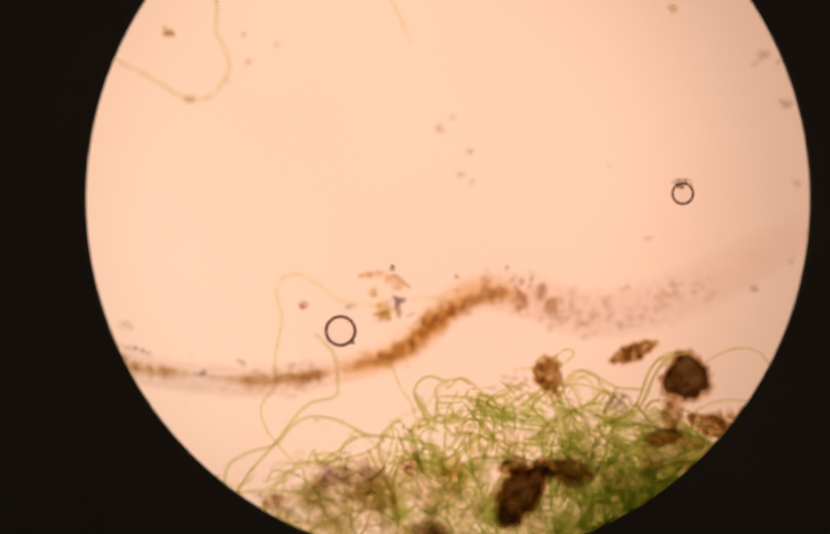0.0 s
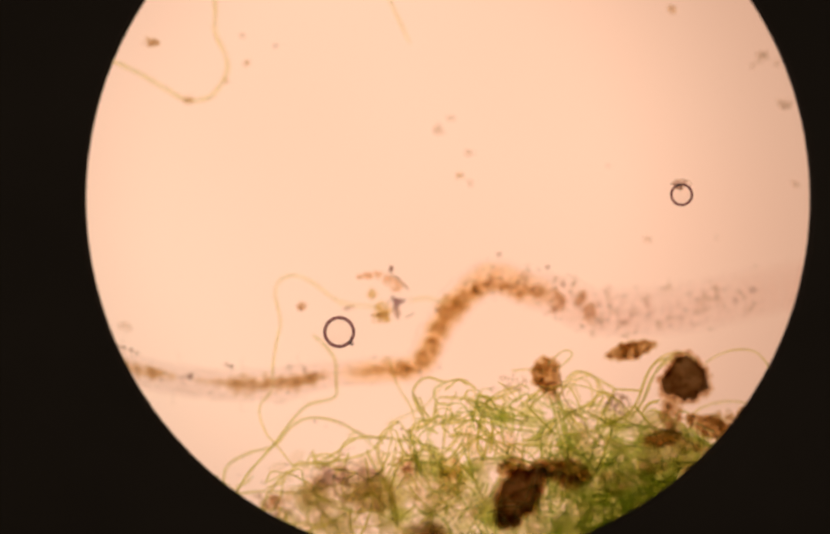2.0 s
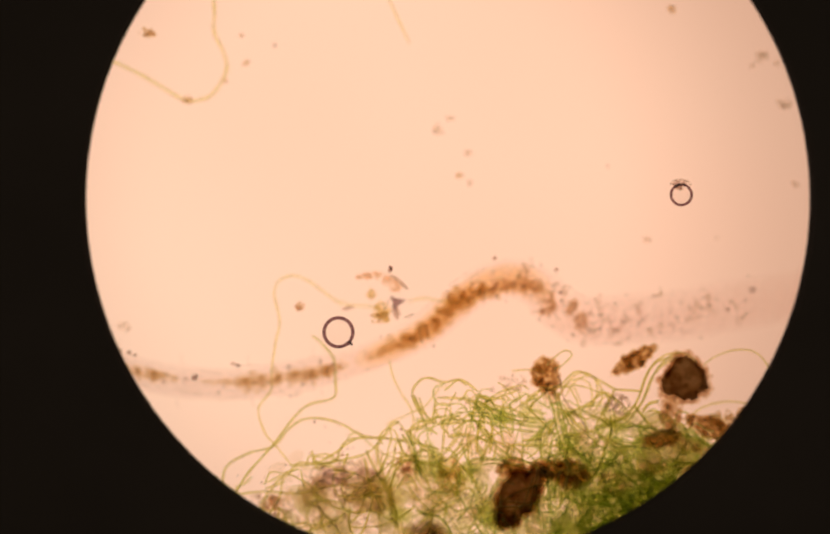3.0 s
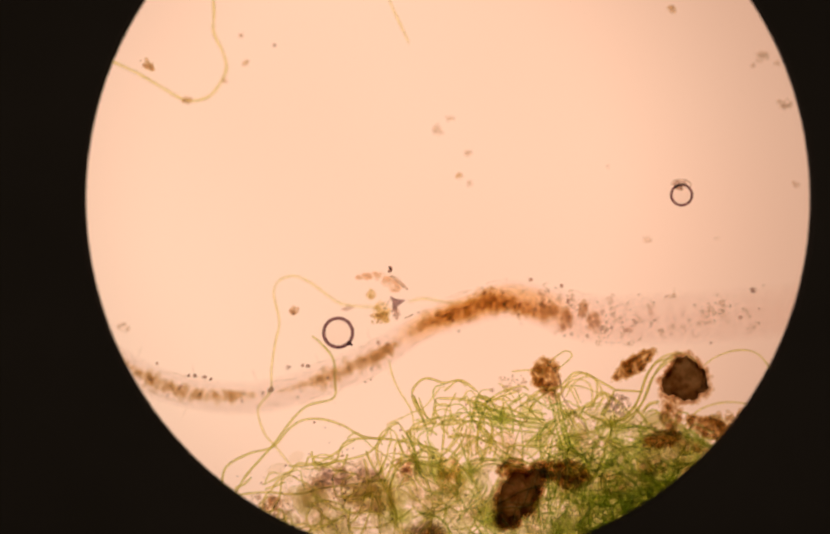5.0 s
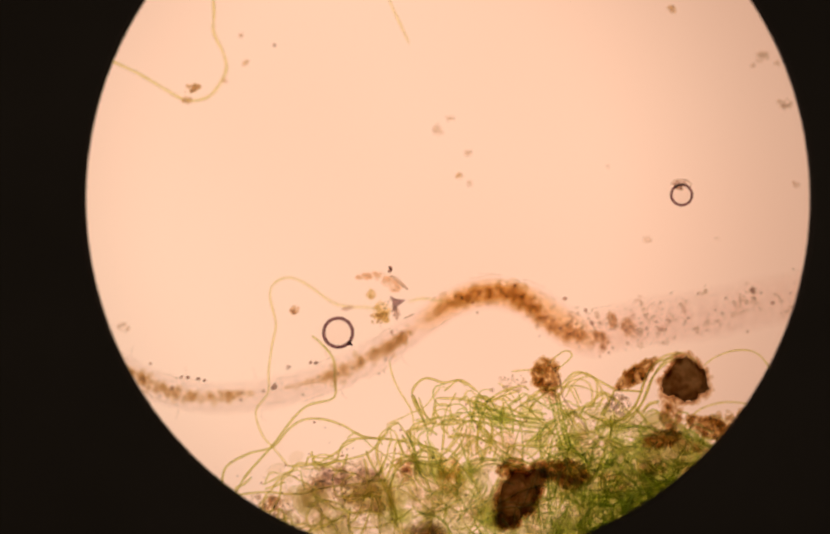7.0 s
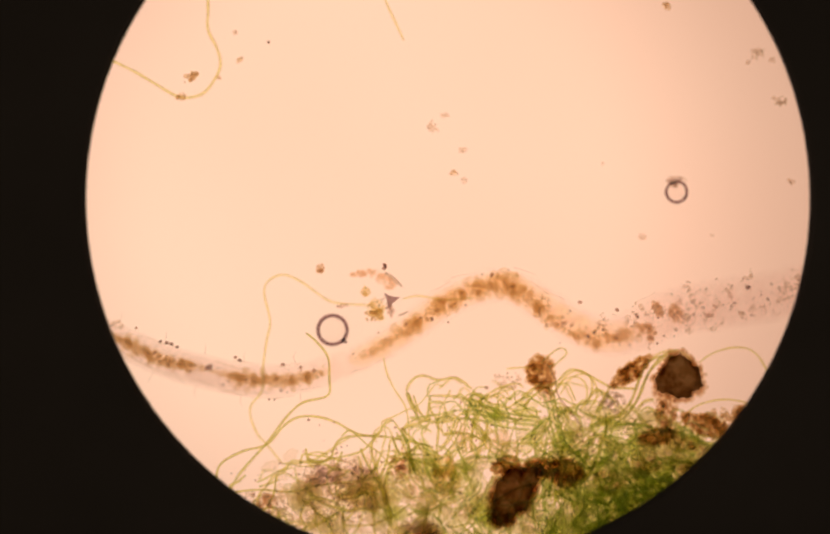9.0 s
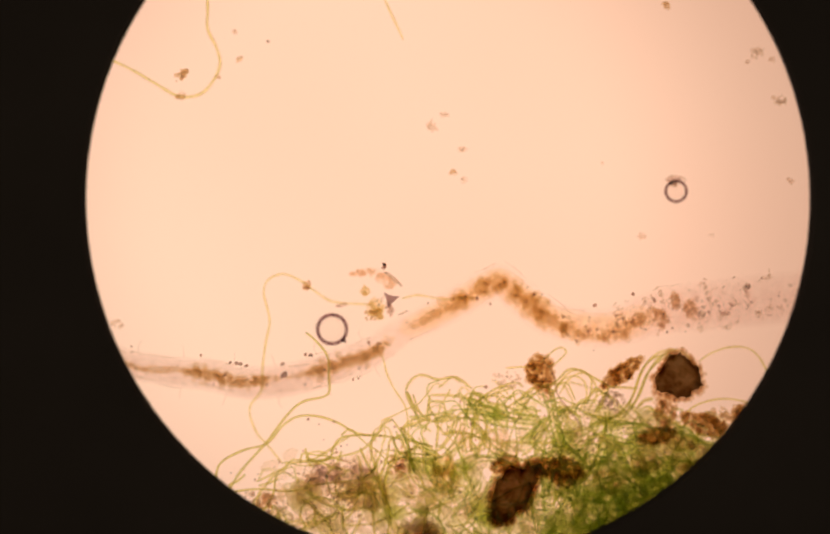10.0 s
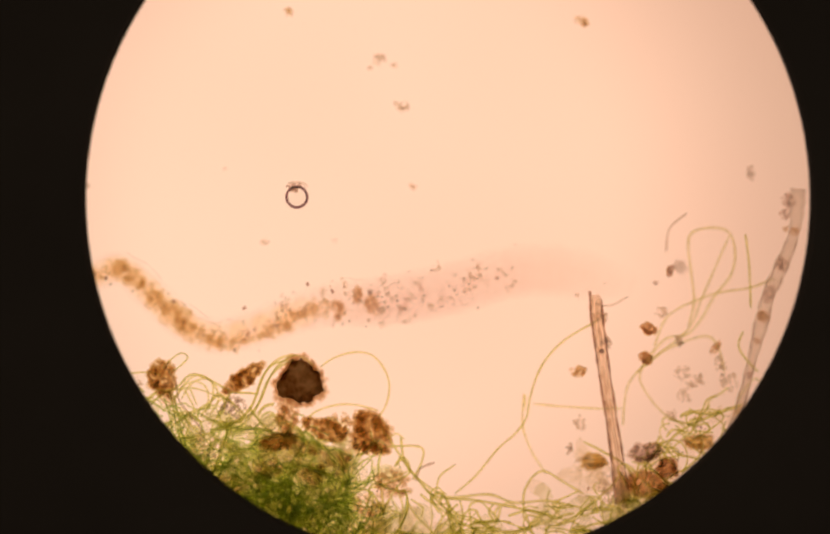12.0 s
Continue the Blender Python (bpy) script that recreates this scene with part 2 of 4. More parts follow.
def build_bench():
    bm = bmesh.new()
    bmesh.ops.create_cube(bm, size=1.0)
    bmesh.ops.scale(bm, vec=(24.0, 24.0, 0.3), verts=bm.verts)
    bmesh.ops.translate(bm, vec=(0.4, 0, -1.55), verts=bm.verts)
    me = bpy.data.meshes.new("bench")
    bm.to_mesh(me)
    bm.free()
    me.materials.append(M_BENCH)
    return tagged(new("bench", me), "dark laboratory bench under the microscope", "bench", kind="structure")


build_bench()
microscope_lamp = build_lamp()
eyepiece = build_stop()
build_slide()


# ---- threads of algae that can be followed one by one ----
def thread(points, radius=4.6, material=None, z=20, label="", name="algae_filament", group="loose algae filaments", seed=1, category="alga"):
    rng = random.Random(seed * 7 + len(points))
    radius *= 0.51
    depth = z if isinstance(z, tuple) else (z, z)
    line = smooth_line([plan(x + rng.uniform(-2, 2), y + rng.uniform(-2, 2), max(radius, depth[0] + (depth[1] - depth[0]) * k / (len(points) - 1) + rng.uniform(-6, 6))) for k, (x, y) in enumerate(points)], 0.009)
    r = radius / 1000
    radii = [r * (1 + 0.10 * math.sin(i * 0.9 + seed) + 0.06 * rng.uniform(-1, 1)) for i in range(len(line))]
    radii[0] *= 0.5
    radii[-1] *= 0.5
    # Thin side strands darken the thread's edges, standing in for refraction there.
    edge_shades = []
    for way in (-1, 1):
        edge = []
        for i, p in enumerate(line):
            ahead = line[min(i + 1, len(line) - 1)] - line[max(i - 1, 0)]
            across = Vector((-ahead.y, ahead.x, 0)).normalized()
            edge.append(p + across * way * radii[i] * 0.78)
        edge_shades.append(tube(edge, r * 0.21, 4))
    ob = part(name, joined([tube(line, radii)] + edge_shades), material or M_GREEN)
    return tagged(ob, label or "thin translucent yellow-green algae filament lying in the water", category, group)


thread([(398, -60), (403, 20), (403, 60), (420, 95), (428, 125), (418, 150), (398, 178), (370, 187), (345, 185), (300, 160), (250, 132), (170, 98)],
       5.2, M_YELLOW, 4, "bent yellow-green algae filament with specks at its knee")
thread([(728, -20), (745, 20), (758, 45), (772, 82)], 4.6, M_FAINT_YELLOW, 8, "faint short pale yellow filament")
hooked = thread([(705, 583), (640, 578), (610, 560), (580, 535), (545, 522), (515, 535), (508, 560), (522, 610), (512, 650), (507, 700), (507, 740), (482, 775), (497, 820), (520, 850), (548, 880)], 4.6, M_FAINT_YELLOW, (3, 52), "long hooked yellow filament beside the air bubble")
thread([(588, 634), (605, 646), (628, 680), (632, 720), (630, 752), (585, 765), (560, 785), (530, 820), (510, 845), (470, 895), (450, 925), (425, 965)], 4.4, M_GREEN, (14, 50), seed=3)
thread([(768, 569), (800, 566), (850, 571), (905, 568)], 3.6, M_FAINT_YELLOW, 3, "faint pale yellow filament beyond the triangular shard", seed=61)
thread([(715, 830), (680, 822), (650, 805), (610, 793), (575, 795), (545, 810), (515, 845), (470, 858), (430, 880), (420, 912), (418, 940)], 4.4, M_GREEN, 34, seed=4)
thread([(735, 680), (740, 710), (755, 740), (775, 770), (780, 800), (785, 850)], 3.4, M_YELLOW, 34, seed=5)
thread([(600, 880), (632, 872), (645, 846), (662, 830), (720, 828), (780, 838), (830, 850)], 4.6, M_GREEN, 40, seed=6)
thread([(776, 745), (782, 730), (797, 718), (815, 714), (840, 722), (870, 718), (905, 742)], 4.8, M_GREEN, 45, seed=7)
thread([(780, 745), (788, 765), (797, 790), (806, 812)], 5.0, M_GREEN, 42, seed=8)
thread([(752, 800), (742, 798), (730, 815), (712, 845), (716, 870), (728, 915), (745, 965)], 4.8, M_GREEN, 38, seed=9)
thread([(752, 800), (765, 815), (780, 845), (795, 900)], 4.2, M_GREEN, 36, seed=10)
thread([(825, 752), (865, 752), (905, 762), (940, 778), (990, 800)], 5, M_GREEN, 42, seed=11)
thread([(825, 752), (823, 775), (838, 800), (836, 840), (828, 900)], 4.6, M_GREEN, 40, seed=12)
thread([(1120, 790), (1165, 792), (1200, 765), (1222, 705), (1250, 676), (1282, 667), (1305, 673), (1318, 684)], 4.6, M_YELLOW, 48, seed=13)
thread([(1330, 688), (1350, 673), (1385, 661), (1420, 664), (1445, 682), (1462, 718), (1457, 758), (1432, 800)], 3.6, M_YELLOW, 46, "thin looping green filament with a beaded end", seed=14)
thread([(1000, 770), (1030, 740), (1062, 728), (1085, 702), (1110, 708), (1140, 722), (1165, 738)], 4.4, M_GREEN, 42, seed=15)
thread([(1045, 700), (1062, 690), (1080, 670), (1068, 662), (1050, 672), (1035, 692)], 3.2, M_GREEN, 46, seed=16)
thread([(1038, 690), (1055, 715), (1066, 752), (1084, 782), (1112, 814)], 4.2, M_GREY, 44, "purplish grey curved fibre among green algae", "curved_fibre", "loose fibres", seed=17, category="fibre")
thread([(1295, 805), (1320, 776), (1360, 761), (1400, 760), (1440, 772)], 3.8, M_YELLOW, 34, seed=18)
thread([(1120, 770), (1128, 748), (1142, 738), (1150, 760), (1140, 785)], 4, M_GREEN, 44, seed=19)
thread([(965, 700), (1005, 700), (1030, 705)], 3.4, M_YELLOW, 40, seed=20)
thread([(905, 770), (935, 745), (958, 735), (985, 728), (1000, 735)], 4.2, M_GREEN, 42, seed=21)
thread([(440, 938), (500, 931), (560, 933), (620, 921), (690, 914), (730, 905)], 4.2, M_GREEN, 40, seed=62)
thread([(545, 880), (600, 877), (640, 872), (680, 863), (700, 850), (712, 838)], 4.4, M_GREEN, 42, seed=63)
thread([(690, 850), (700, 872), (715, 900), (735, 940), (748, 975), (744, 1010), (748, 1060)], 4.8, M_GREEN, 44, seed=64)
thread([(760, 820), (772, 842), (782, 870), (800, 895), (812, 930)], 5.2, M_GREEN, 46, seed=65)
thread([(766, 818), (778, 845), (786, 872), (796, 900)], 4.8, M_OLIVE, 44, seed=66)
thread([(862, 940), (866, 905), (874, 882), (890, 869), (920, 867), (950, 872), (985, 880)], 5.4, M_OLIVE, 48, seed=67)
thread([(660, 1010), (655, 970), (640, 950), (600, 948), (580, 975), (590, 1005)], 4.2, M_GREEN, 36, seed=68)
thread([(905, 742), (920, 756), (940, 768), (965, 772), (1000, 790)], 4.8, M_GREEN, 46, seed=69)
thread([(900, 750), (892, 790), (915, 812), (938, 840), (930, 870)], 4.6, M_GREEN, 44, seed=70)
# strands side by side: round the dark ball, under the reddish clump, over the mat's crest
for k, (dx, dy) in enumerate(((-4, 6), (7, 9), (12, -2))):
    thread([(1128 + dx, 800 + dy), (1172 + dx, 790 + dy), (1204 + dx, 758 + dy), (1224 + dx, 706 + dy), (1246 + dx, 680 + dy), (1276 + dx, 668 + dy)], 4.0, M_GREEN, 46, seed=90 + k)
for k, (dx, dy) in enumerate(((0, 0), (9, 6), (-8, 10))):
    thread([(1046 + dx, 735 + dy), (1052 + dx, 765 + dy), (1058 + dx, 800 + dy), (1070 + dx, 840 + dy)], 4.2, M_OLIVE, 44, seed=94 + k)
    thread([(1060 + dx, 742 + dy), (1078 + dx, 716 + dy), (1104 + dx, 706 + dy), (1124 + dx, 718 + dy), (1128 + dx, 745 + dy), (1112 + dx, 775 + dy)], 3.8, M_YELLOW, 38, seed=98 + k)
for k, (dx, dy) in enumerate(((0, 0), (4, 9), (-6, 16), (10, -6))):
    thread([(880 + dx, 778 + dy), (920 + dx, 780 + dy), (950 + dx, 790 + dy), (985 + dx, 796 + dy), (1020 + dx, 800 + dy)], 4.4, M_OLIVE, 46, seed=102 + k)
for k, (dx, dy) in enumerate(((0, 0), (7, -3), (14, 2))):
    thread([(776 + dx, 748 + dy), (784 + dx, 768 + dy), (794 + dx, 786 + dy), (800 + dx, 792 + dy)], 4.0, M_GREEN, 42, seed=107 + k)
    thread([(828 + dx, 800 + dy), (852 + dx, 790 + dy), (868 + dx, 800 + dy), (858 + dx, 832 + dy), (836 + dx, 860 + dy)], 3.8, M_GREEN, 42, seed=111 + k)
# the edge of the mat and the far side of the drop
thread([(1587, 930), (1625, 895), (1667, 846), (1700, 815), (1722, 786), (1727, 746), (1745, 700), (1767, 666), (1800, 632), (1857, 600)], 3.6, M_GREEN, 26, seed=22)
thread([(1720, 770), (1718, 740), (1712, 800), (1730, 850), (1760, 890)], 3.4, M_YELLOW, 14, seed=23)
thread([(1735, 760), (1780, 762), (1850, 766), (1900, 770)], 3.4, M_YELLOW, 14, seed=24)
thread([(1445, 800), (1490, 870), (1510, 895), (1545, 922), (1580, 936), (1650, 932), (1700, 945), (1760, 944), (1830, 955)], 5, M_GREEN, 30, seed=25)
thread([(1483, 820), (1490, 865), (1515, 900), (1550, 935), (1620, 940), (1700, 955), (1790, 975)], 5, M_GREEN, 36, seed=26)
thread([(1452, 838), (1518, 840), (1524, 868), (1506, 900)], 4.4, M_GREEN, 36, seed=27)
thread([(1512, 905), (1520, 882), (1548, 871)], 4.6, M_GREY, 36, "short curled grey fibre with a dark tip", "curved_fibre", "loose fibres", seed=28, category="fibre")
thread([(1552, 930), (1555, 895), (1588, 874)], 3.6, M_GREEN, 32, seed=29)
thread([(1530, 920), (1560, 950), (1600, 985), (1660, 1010)], 5, M_GREEN, 34, seed=30)
thread([(1735, 1010), (1715, 950), (1722, 910), (1750, 885), (1790, 905), (1830, 930)], 4.6, M_GREEN, 30, seed=31)
thread([(2026, 396), (1994, 426), (1986, 470)], 3.6, M_GREY, 14, "short curved grey fibre in clear water", "curved_fibre", "loose fibres", seed=32, category="fibre")
thread([(2136, 436), (2141, 496), (2144, 576)], 4, M_GREEN, 20, "straight stiff green filament", seed=33)
thread([(1965, 650), (1981, 600), (2006, 578), (2046, 560), (2086, 549), (2146, 538), (2190, 520)], 4.8, M_PALE_GREEN, 16, seed=34)
thread([(1940, 690), (1981, 637), (2026, 627), (2051, 597), (2076, 557), (2106, 516), (2117, 476), (2106, 438), (2076, 424), (2036, 434), (2026, 458), (2034, 516), (2038, 566), (2026, 612)], 5.2, M_PALE_GREEN, 16, "looped yellow-green filament at the drop's far side", seed=35)
thread([(1930, 700), (1956, 676), (1996, 651), (2046, 631), (2071, 636), (2086, 660), (2096, 700)], 4.8, M_PALE_GREEN, 16, seed=36)
thread([(1941, 686), (1936, 716), (1961, 756), (1996, 790), (2040, 800)], 4.2, M_PALE_GREEN, 16, seed=37)
thread([(1905, 800), (1906, 756), (1916, 716), (1956, 676), (2026, 616), (2056, 556), (2106, 440)], 4.4, M_PALE_GREEN, 16, seed=38)
thread([(2130, 620), (2124, 650), (2140, 680), (2160, 700)], 4, M_GREEN, 24, seed=39)
thread([(1850, 570), (1880, 572), (1913, 556)], 3, M_GREY, 20, "thin grey bristle beside the plant stalk", "curved_fibre", "loose fibres", seed=40, category="fibre")
thread([(1975, 850), (2000, 820), (2040, 795), (2090, 775), (2130, 760)], 5, M_GREEN, 26, seed=41)
thread([(1830, 830), (1870, 850), (1910, 880), (1935, 930)], 4.6, M_GREEN, 30, seed=42)


# ---- the mat: threads too many to follow ----
def wander(rng, x, y, length, bend, inside):
    """A thread's way over the slide: long shallow bows, broken by sharp kinks."""
    a, turn, pts = rng.uniform(0, 6.28), rng.uniform(-1, 1) * bend, []
    step = 18
    for i in range(int(length / step)):
        pts.append((x, y))
        turn = 0.78 * turn + rng.uniform(-1, 1) * bend * 0.6
        if rng.random() < 0.14:
            a += rng.choice((-1, 1)) * rng.uniform(0.5, 1.5)
        a += turn
        nx, ny = x + step * math.cos(a), y + step * math.sin(a)
        if not inside(nx, ny):
            a += 1.2
            nx, ny = x + step * math.cos(a), y + step * math.sin(a)
        x, y = nx, ny
    return pts


def mat_edge(x):
    """How far up the slide the mat reaches at x."""
    return float(np.interp(x, [380, 480, 560, 640, 720, 800, 860, 960, 1060, 1140, 1230, 1330, 1420, 1480, 1530, 1600, 1700, 1800, 1880, 1960, 2040, 2110, 2200],
                           [960, 925, 885, 850, 835, 800, 760, 770, 770, 775, 775, 800, 800, 850, 930, 955, 960, 940, 890, 850, 790, 740, 700]))


def mat_threads(x0, x1, y1, count, length, bend, seed, thick=(2.0, 3.2), low=0.0, lift=0.0, sheaf=2):
    """Seeded threads that fill a stretch of the mat; neighbours run side by side for a while, then part."""
    rng = random.Random(seed)
    shapes = []
    inside = lambda px, py: py > mat_edge(px) - 8 + low * 0.6 and x0 - 60 < px < x1 + 60 and py < y1 + 30
    while len(shapes) < count:
        x = rng.uniform(x0, x1)
        top = mat_edge(x) + low
        if top > y1 - 5:
            continue
        y = top + (y1 - top) * rng.random()
        way = wander(rng, x, y, length * rng.uniform(0.4, 1.5), bend, inside)
        if len(way) < 3:
            continue
        for _ in range(rng.randint(1, sheaf)):
            z, rise, beat = rng.uniform(26, 58) + lift * 0.5, rng.uniform(-0.8, 0.8), rng.uniform(0.5, 1.2)
            ox, oy, gx, gy = rng.uniform(-7, 7), rng.uniform(-7, 7), rng.uniform(-2.2, 2.2), rng.uniform(-2.2, 2.2)
            first, last = rng.randint(0, len(way) // 3), len(way) - rng.randint(0, len(way) // 3)
            pts = [plan(px + ox + gx * k + rng.uniform(-2, 2), py + oy + gy * k + rng.uniform(-2, 2),
                        min(62, max(4, z + 6 * math.sin(k * 0.6 + ox) + rise * k))) for k, (px, py) in enumerate(way)][first:last]
            if len(pts) < 3:
                continue
            line = smooth_line(pts, 0.009)
            r0 = 0.9 * rng.uniform(*thick) / 1000
            shapes.append(tube(line, [r0 * (1 + 0.16 * math.sin(i * beat) + 0.14 * rng.uniform(-1, 1)) for i in range(len(line))], 5))
    return shapes[:count]


def threads_apart(shapes, label, most=999):
    """Each thread a thing of its own, up to a number; the rest one tangle."""
    for one in shapes[:most]:
        tagged(part("algae_filament", one, M_GREEN), label, "alga", "algae filaments of the green mat")
    if shapes[most:]:
        tagged(part("algae_tangle", joined(shapes[most:]), M_GREEN), "loose tangle of thin green algae filaments", "algae", kind="stuff")


def slime(seed, spots, name="algae_slime", material=None, label="murky olive slime between the algae threads"):
    """Soft flakes of slime and fine matter that fill the mat between the threads."""
    rng = random.Random(seed)
    shapes = []
    for x, y, w, h, count, size in spots:
        for _ in range(count):
            v, f = BALLS[3]
            sx, sy, a = size * rng.uniform(0.5, 1.4), size * rng.uniform(0.4, 1.1), rng.uniform(0, 6.28)
            c = plan(x + w * rng.gauss(0, 0.5), y + h * rng.gauss(0, 0.5), rng.uniform(6, 40))
            off = Vector((rng.uniform(-9, 9), rng.uniform(-9, 9), 0))
            out = []
            for p in v:
                q = Vector(p)
                k = 1 + 0.45 * noise.noise(q * 1.6 + off) + 0.22 * noise.noise(q * 4.5 + off)
                px, py = q.x * sx * k, q.y * sy * k
                out.append(c + Vector((px * math.cos(a) - py * math.sin(a), px * math.sin(a) + py * math.cos(a), q.z * 3.0)) / 1000)
            shapes.append((out, f))
    tagged(part(name, joined(shapes), material or M_SLIME), label, "slime", kind="stuff")


slime(31, [(1010, 800, 60, 20, 6, 16), (1060, 830, 70, 40, 9, 18), (960, 790, 40, 16, 6, 14), (880, 900, 26, 50, 10, 14), (1160, 830, 90, 40, 9, 18), (1180, 930, 110, 60, 14, 20), (1120, 990, 110, 50, 12, 22), (1270, 870, 90, 50, 12, 20), (1340, 960, 110, 90, 16, 24),
           (1230, 1060, 150, 100, 30, 30), (930, 990, 40, 40, 16, 18), (740, 960, 30, 60, 12, 16), (820, 880, 30, 30, 10, 14)], "green_slime", M_GREEN_SLIME, "murky deep green slime in the dense mat")
dense = mat_threads(1070, 1430, 1250, 500, 170, 0.34, 5, (1.7, 3.0), 42)
dense += mat_threads(1130, 1400, 1250, 480, 140, 0.4, 55, (1.8, 3.0), 110)
dense += mat_threads(820, 1120, 1220, 150, 190, 0.30, 6, (1.7, 2.8), 4)
dense += mat_threads(1000, 1180, 1230, 130, 150, 0.36, 66, (1.7, 2.8), 130)
tagged(part("algae_mat", joined(dense), M_OLIVE), "dense tangled green algae mat lying on the slide", "algae", kind="stuff")
threads_apart(mat_threads(1540, 2150, 1120, 95, 190, 0.30, 8), "thin green algae filament along the drop's edge", 45)
threads_apart(mat_threads(440, 860, 1150, 125, 230, 0.24, 9, (1.6, 2.9)), "translucent yellow-green algae filament of the loose tangle", 85)
threads_apart(mat_threads(820, 1250, 930, 60, 180, 0.24, 10, (1.8, 2.9), 0, 26), "translucent green algae filament on top of the mat")
threads_apart(mat_threads(935, 1275, 850, 26, 150, 0.26, 12, (1.6, 2.5), -62, 14), "thin green algae filament rising above the mat's edge")
threads_apart(mat_threads(770, 935, 860, 9, 140, 0.26, 13, (1.6, 2.5), -30, 10), "thin green algae filament rising above the mat's edge")
fan = mat_threads(1420, 1740, 1150, 70, 180, 0.30, 81, (1.7, 2.9)) + mat_threads(1440, 1640, 1120, 30, 150, 0.30, 82, (1.7, 2.8), 40)
fan += mat_threads(1960, 2170, 900, 46, 120, 0.30, 83, (1.7, 3.0), -14, -30) + mat_threads(1760, 1980, 1010, 34, 150, 0.30, 84, (1.7, 2.9), 0, -10)
threads_apart(fan, "green algae filament fanning out from the mat", 16)
slime(3, [(1580, 1050, 120, 60, 50, 24), (1460, 1010, 80, 60, 30, 22), (1050, 900, 190, 60, 22, 24), (1200, 850, 130, 40, 14, 20), (1270, 1010, 170, 140, 90, 34), (1190, 1100, 220, 120, 40, 34), (900, 985, 170, 120, 44, 26), (1060, 1090, 130, 90, 40, 30), (880, 1080, 150, 90, 44, 26), (720, 970, 170, 80, 22, 20), (1100, 800, 200, 30, 14, 20), (1230, 920, 130, 60, 18, 26), (640, 965, 150, 70, 12, 26), (1330, 870, 100, 40, 20, 24), (1900, 970, 160, 50, 26, 24)])


slime(14, [(640, 915, 120, 44, 62, 15), (570, 945, 70, 30, 24, 14), (650, 990, 160, 60, 44, 18), (970, 1100, 60, 70, 30, 17), (880, 1130, 70, 50, 24, 20), (960, 960, 110, 80, 30, 16), (790, 930, 100, 60, 50, 16), (900, 1060, 150, 80, 24, 18), (930, 850, 70, 50, 20, 14), (1180, 890, 150, 50, 34, 18), (1270, 835, 70, 26, 24, 16), (1130, 965, 150, 60, 34, 20), (1090, 850, 160, 40, 24, 16), (1180, 1130, 200, 60, 24, 20), (1570, 1060, 120, 60, 40, 20), (1440, 1000, 70, 60, 30, 20), (1330, 1030, 120, 90, 40, 22), (1850, 900, 60, 50, 24, 16), (1960, 900, 60, 40, 24, 18), (2100, 780, 50, 30, 14, 12), (1270, 890, 90, 40, 18, 20)],
      "brown_murk", M_MURK, "pale brown murk of fine matter among algae")


# ---- clumps of detritus ----
def ragged(b, seed):
    """How far a ragged outline reaches in the direction b."""
    c = Vector((math.cos(b), math.sin(b), 0))
    off = Vector((seed * 1.7, seed * 0.9, seed * 2.3))
    return 1 + 0.36 * noise.noise(c * 0.9 + off) + 0.20 * noise.noise(c * 2.2 - off) + 0.18 * noise.noise(c * 6 + off)


def heap(rng, seed, w, h, tall, turn, count, size, rim=0.0):
    """Many small soft lumps that fill a ragged outline, thickest in the middle; rim above 0 keeps them to the rim."""
    a, reach = math.radians(turn), math.sqrt(w * h)
    shapes = []
    for _ in range(count):
        b = rng.uniform(0, 6.283)
        d = math.sqrt(rng.uniform(rim, 1)) * ragged(b, seed) * (1 - 0.5 * size if not rim else rng.uniform(0.95, 1.1))
        px, py = w * d * math.cos(b), h * d * math.sin(b)
        spot = Vector((px * math.cos(a) - py * math.sin(a), px * math.sin(a) + py * math.cos(a), rng.uniform(-tall, tall) * max(0.1, 1 - d * 0.8))) / 1000
        shapes.append(grain(rng, spot, size * reach * rng.uniform(0.5, 1.4) / 1000, 2, min(0.7, tall / (size * reach)), 0.16))
    return shapes


def solid(seed, w, h, tall, turn):
    """An opaque lump with a ragged outline."""
    a, out = math.radians(turn), []
    for v in BALLS[4][0]:
        k = ragged(math.atan2(v[1], v[0]), seed) * (1 + 0.16 * noise.noise(Vector(v) * 7 + Vector((seed, 0, 0))) + 0.12 * noise.noise(Vector(v) * 17))
        px, py = v[0] * w * k, v[1] * h * k
        out.append(Vector((px * math.cos(a) - py * math.sin(a), px * math.sin(a) + py * math.cos(a), v[2] * tall)) / 1000)
    return out, BALLS[4][1]


